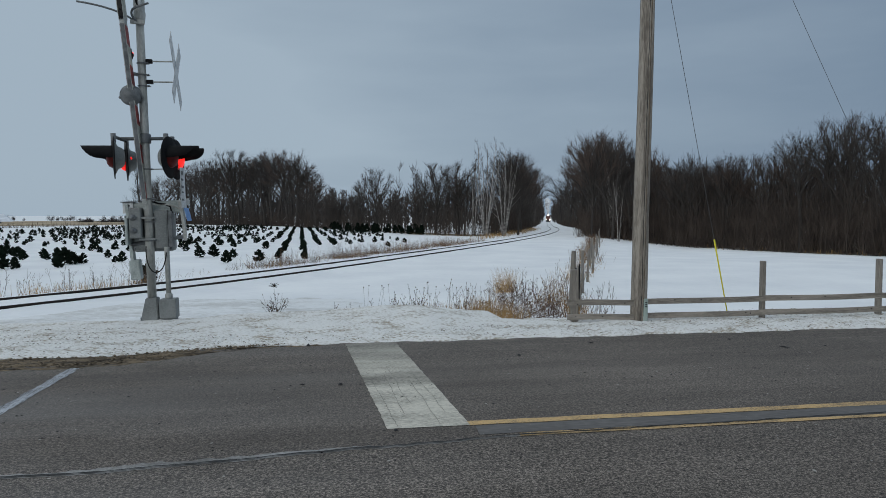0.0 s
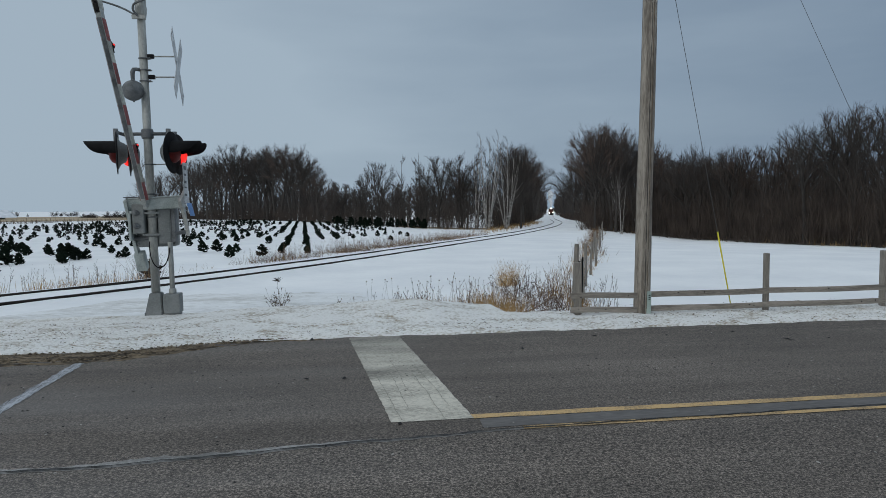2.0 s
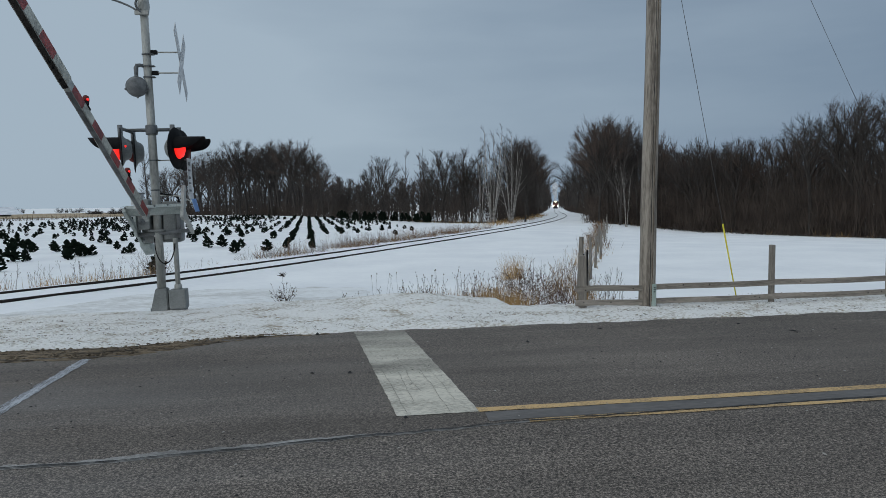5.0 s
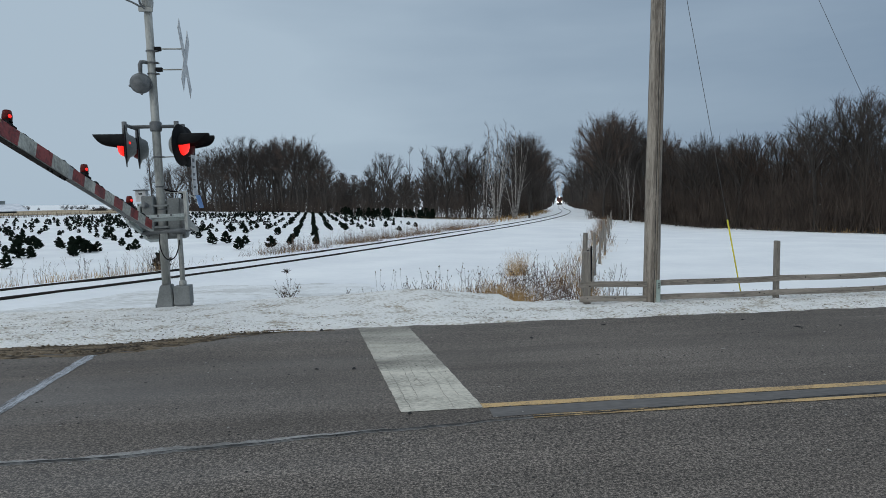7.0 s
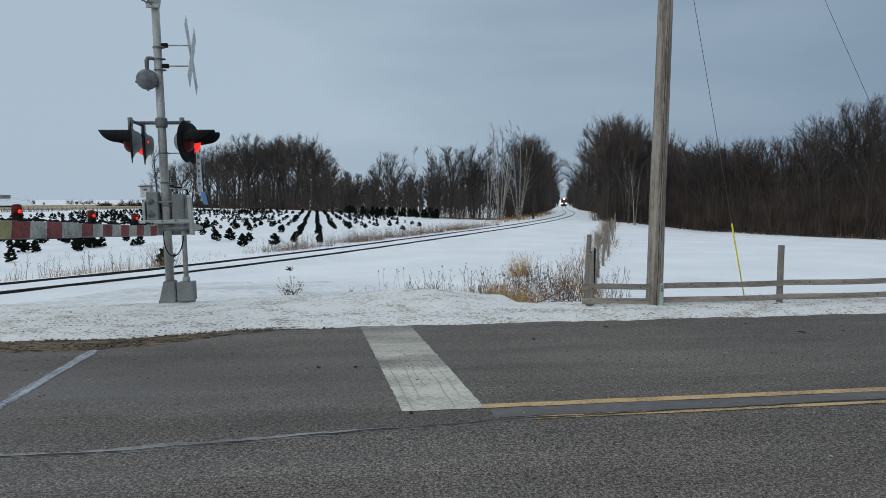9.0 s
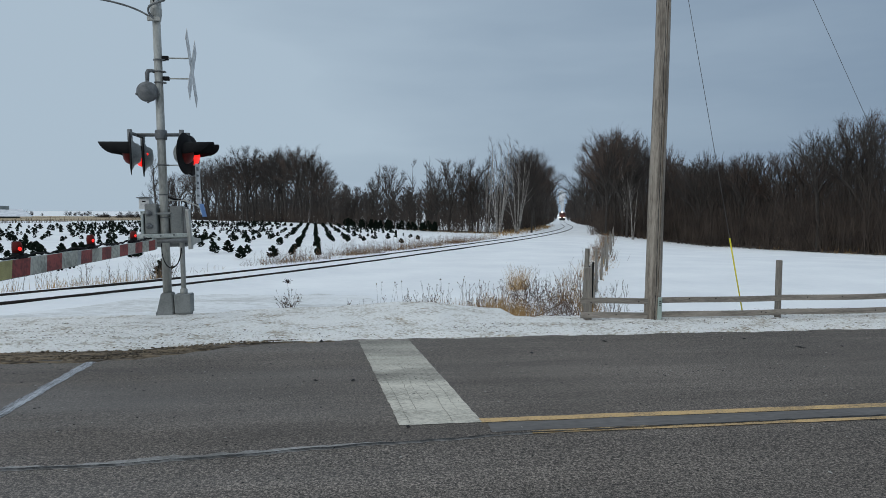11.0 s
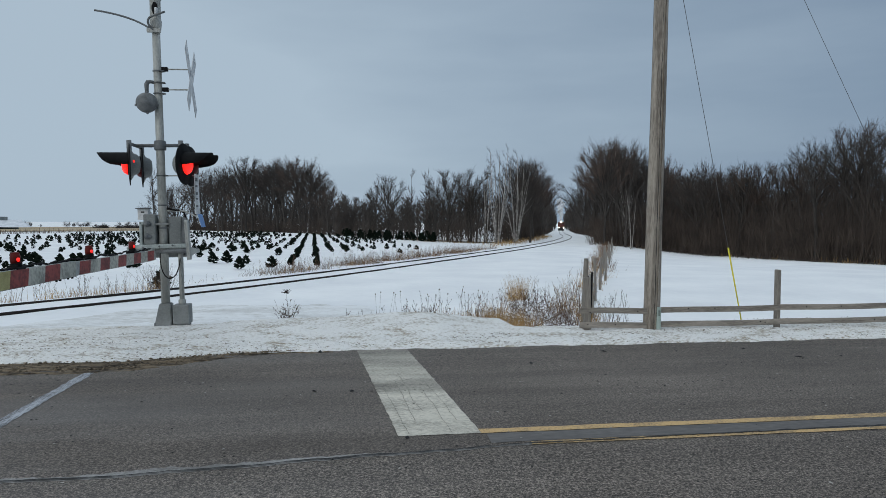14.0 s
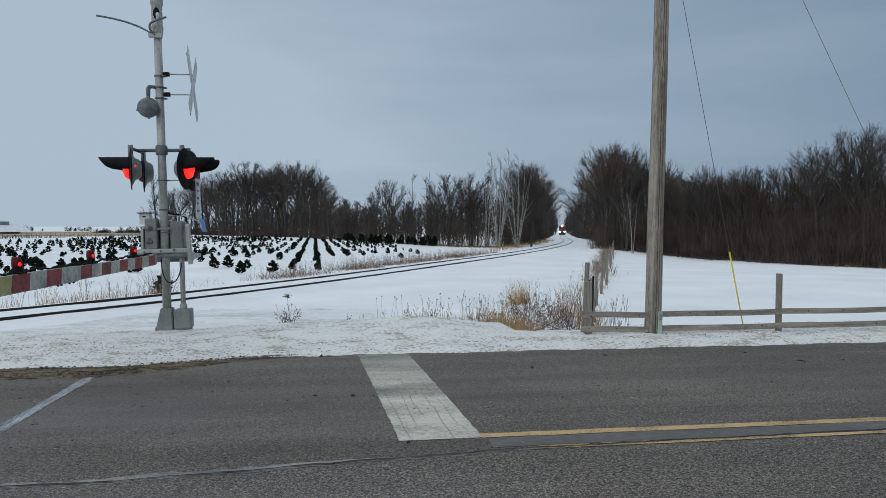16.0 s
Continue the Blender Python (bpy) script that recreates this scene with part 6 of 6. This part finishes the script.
# ---- the locomotive ----
def build_train():
    loco = empty("locomotive")
    tagged(loco, "red and black diesel locomotive with three lit headlights", "locomotive")
    bm = bmesh.new()
    box(bm, -1.5, 1.5, -0.2, 17.0, 1.0, 1.75, 0.05)
    part("frame", bm, LOCO_DARK, loco, "black underframe")
    bm = bmesh.new()
    box(bm, -1.45, 1.45, -0.45, 0.0, 0.25, 1.5, 0.05)
    part("pilot", bm, LOCO_DARK, loco, "black pilot plate")
    bm = bmesh.new()
    box(bm, -0.85, 0.85, 0.6, 2.6, 1.75, 3.05, 0.15)
    part("nose", bm, LOCO, loco, "low red nose")
    bm = bmesh.new()
    box(bm, -1.52, 1.52, 2.5, 5.0, 1.75, 4.35, 0.18)
    part("cab", bm, LOCO, loco, "red cab")
    for x in (-0.72, 0.72):
        bm = bmesh.new()
        box(bm, x - 0.48, x + 0.48, 2.46, 2.52, 3.25, 3.85, 0.02)
        part("windscreen", bm, LOCO_DARK, loco, "dark windscreen pane")
    bm = bmesh.new()
    box(bm, -1.0, 1.0, 5.0, 16.5, 1.75, 4.2, 0.15)
    part("hood", bm, LOCO, loco, "long engine hood")
    bm = bmesh.new()
    box(bm, -0.9, 0.9, 2.6, 4.8, 4.3, 4.55, 0.08)
    part("cab_roof", bm, LOCO_DARK, loco)
    for x, z, y, r in ((-1.08, 1.62, -0.32, 0.30), (1.08, 1.62, -0.32, 0.30), (0.0, 4.30, 2.4, 0.32)):
        bm = bmesh.new()
        lathe(bm, [(r, 0.0), (r * 0.8, 0.06), (r * 0.3, 0.09)], pose(x, y, z, 90, 0, 0), 20)
        part("headlight", bm, HEADLIGHT, loco, "bright warm headlight", True)
    for x in (-1.35, 1.35):
        bm = bmesh.new()
        for k in range(4):
            tube(bm, [(x, 0.1 + 0.8 * k, 1.7), (x, 0.1 + 0.8 * k, 2.7)], 0.02, 6)
        tube(bm, [(x, 0.1, 2.7), (x, 2.5, 2.7)], 0.02, 6)
        part("handrail", bm, GALV, loco)
    for y in (1.6, 3.6, 12.6, 14.6):
        for x in (-0.75, 0.75):
            bm = bmesh.new()
            tube(bm, [(x - 0.07, y, 0.50), (x + 0.07, y, 0.50)], 0.5, 20)
            part("wheel", bm, LOCO_DARK, loco)
    plume = empty("exhaust_plume")
    tagged(plume, "thin pale exhaust plume above the locomotive", "exhaust", kind="stuff")
    rng = random.Random(6)
    v, f = [], []
    for k in range(11):
        t = k / 10
        r = 0.42 + 1.25 * t
        c = Vector((rng.gauss(0, 0.08 + 0.30 * t) - 0.4 * t, 7 + 3 * t, 4.8 + 9.0 * t ** 1.15))
        bm = bmesh.new()
        bmesh.ops.create_icosphere(bm, subdivisions=2, radius=1.0)
        b = len(v)
        for q in bm.verts:
            n = 1 + 0.35 * noise.noise(q.co * 1.7 + Vector((k * 3.1, 0, 0)))
            v.append(tuple(c + Vector((q.co.x * r, q.co.y * r, q.co.z * r * 1.3)) * n))
        for q in bm.faces:
            f.append(tuple(b + w.index for w in q.verts))
        bm.free()
    raw("haze", v, f, SMOKE, plume)
    return loco, plume


# ---- far farmland ----
def build_far():
    verts, faces = [], []
    for i in range(13):
        b = -30 + 14.5 * i / 12
        near = 175 + 70 * (i / 12) ** 1.5
        for k in range(7):
            d = near + (720 - near) * (k / 6) ** 1.5
            x, y = d * math.sin(radians(b)), d * math.cos(radians(b))
            verts.append((x, y, float(land(x, y)) + 0.10))
    for i in range(12):
        for k in range(6):
            a = i * 7 + k
            faces.append((a, a + 7, a + 8, a + 1))
    tagged(raw("stubble_field", verts, faces, STUBBLE), "pale tan stubble field thinly covered with snow", "field", kind="structure")
    barn = empty("barn", pose(-163, 325, float(land(-163, 325)), 0, 0, 22))
    tagged(barn, "long low farm building with a snowy roof", "barn")
    bm = bmesh.new()
    box(bm, -22, 14, -6, 6, -0.5, 2.6, 0.1)
    part("wall", bm, BARN_WALL, barn, "grey metal barn wall")
    bm = bmesh.new()
    vs = [bm.verts.new(p) for p in ((-23, -12, 0.9), (19, -12, 0.9), (15, 0, 4.3), (-23, 0, 4.3), (19, 12, 0.9), (-23, 12, 0.9))]
    for q in ((0, 1, 2, 3), (3, 2, 4, 5), (0, 3, 5), (1, 4, 2), (0, 5, 4, 1)):
        bm.faces.new([vs[k] for k in q])
    part("roof", bm, BARN_ROOF, barn, "snow-covered gable roof")
    bm = bmesh.new()
    box(bm, -22, 10, -1.2, 1.2, 3.9, 5.6, 0.1)
    part("ridge_vent", bm, BARN_WALL, barn, "grey-green ridge vent")
    rng = random.Random(13)
    st = Sticks()
    for _ in range(70):
        x = -1.5 * rng.choice((rng.uniform(200, 235), rng.uniform(165, 185), rng.uniform(120, 150), rng.uniform(60, 330)))
        y = 640 + rng.uniform(-20, 60) - 0.15 * x
        if math.degrees(math.atan2(x, y)) > -11:
            continue
        z = float(land(x, y))
        h = rng.uniform(2.0, 7.5)
        for _ in range(60):
            p = Vector((x + rng.gauss(0, 0.12 * h), y, z + h * rng.uniform(0, 0.55)))
            st.add(p, p + Vector((rng.gauss(0, 0.14 * h), rng.gauss(0, 0.2 * h), h * rng.uniform(0.1, 0.42))), 0.055, 0.03)
    for _ in range(46):
        b, d = radians(rng.uniform(-19.5, -14.5)), rng.uniform(430, 470)
        c = Vector((d * math.sin(b), d * math.cos(b), 0))
        c.z = float(land(c.x, c.y))
        for _ in range(26):
            st.add(c + Vector((rng.gauss(0, 1.4), 0, -0.1)), c + Vector((rng.gauss(0, 2.2), rng.gauss(0, 0.5), rng.uniform(0.5, 2.2))), 0.10, 0.05)
    tagged(st.done("far_hedge", TWIG), "far hedge of bare scrub on the horizon", "hedge", kind="stuff")
    st = Sticks()
    line = []
    for k in range(46):
        b, d = radians(-30 + 13.5 * k / 45), 118 + 34 * (k / 45) + 130 * (k / 45) ** 4
        line.append(Vector((d * math.sin(b), d * math.cos(b), float(land(d * math.sin(b), d * math.cos(b))))))
    for p, q in zip(line, line[1:] + line[-1:]):
        st.add(p - Vector((0, 0, 0.2)), p + Vector((0, 0, rng.uniform(0.7, 1.2))), 0.03, 0.028, 5)
        for dz in (0.5, 1.0):
            st.add(p + Vector((0, 0, dz)), q + Vector((0, 0, dz)), 0.014, 0.014)
        for _ in range(10):
            c = p.lerp(q, rng.random())
            st.add(c - Vector((0, 0, 0.1)), c + Vector((rng.gauss(0, 0.2), 0, rng.uniform(0.2, 0.8))), 0.035, 0.015)
    tagged(st.done("field_fence", WEED), "far thin field fence across the snow", "fence", kind="stuff")


SIGNAL, GATE, FRONT_BULBS, REAR_BULBS = build_signal()
build_pole()
build_guys()
build_fence()
LOCOMOTIVE, PLUME = build_train()
build_far()


# ---- what moves ----
def motions():
    down = [(0.0, 85.5), (0.5, 81.0), (1.0, 77.3), (1.5, 72.6), (2.0, 66.6), (2.5, 61.0), (3.0, 55.8), (3.5, 50.0), (4.0, 44.0), (4.5, 38.5), (5.0, 33.5), (5.5, 28.7), (6.0, 24.2), (6.5, 19.3), (7.0, 14.2),
            (7.5, 9.9), (8.0, 6.2), (8.5, 3.9), (9.0, 2.8), (9.5, 1.6), (10.0, 0.6), (10.5, 0.0), (11.0, -0.1), (16.0, -0.1)]
    walk(GATE, [(t, pose(*GATE_PIVOT, -a, -3.1, -0.7)) for t, a in down])
    # the flashers take turns
    for bulbs, shift in ((FRONT_BULBS, 0.165), (REAR_BULBS, 0.165 + 0.5555)):
        for bulb, side in bulbs:
            rows, t = [], shift - 1.111
            last = None
            while t < 16.7:
                for a, b in ((t, 0.004), (t + 0.5555, -0.06)):
                    if last is not None:
                        rows.append((a - 0.034, last))
                    rows.append((a, b))
                    last = b
                t += 1.111
            state = [b for a, b in rows if a <= 0.001]
            keep = [(0.0, state[-1] if state else -0.06)] + [(a, b) for a, b in rows if 0.03 < a < 15.95]
            keep.append((16.0, keep[-1][1]))
            walk(bulb, [(a, pose(b, 0, 0)) for a, b in keep])
            if side:
                walk(side, [(a, pose(0, b, 0)) for a, b in keep])
    # the train comes on at an even pace
    line = spline_track()
    run = [0.0]
    for a, b in zip(line, line[1:]):
        run.append(run[-1] + (b - a).length)
    gone = np.array([math.hypot(p.x, p.y) for p in line])
    ok = [i for i, p in enumerate(line) if p.y > 200]

    def place(d):
        xs = [float(np.interp(d, gone[ok], [line[i][k] for i in ok])) for k in range(3)]
        return Vector(xs)

    rows = []
    for k in range(9):
        t = 2.0 * k
        d = 430 - 120 * t / 16
        p, q = place(d), place(d + 12)
        rows.append((t, pose(p.x, p.y, p.z, 0, 0, -math.degrees(math.atan2(q.x - p.x, q.y - p.y)))))
    walk(LOCOMOTIVE, rows)
    walk(PLUME, rows)


motions()
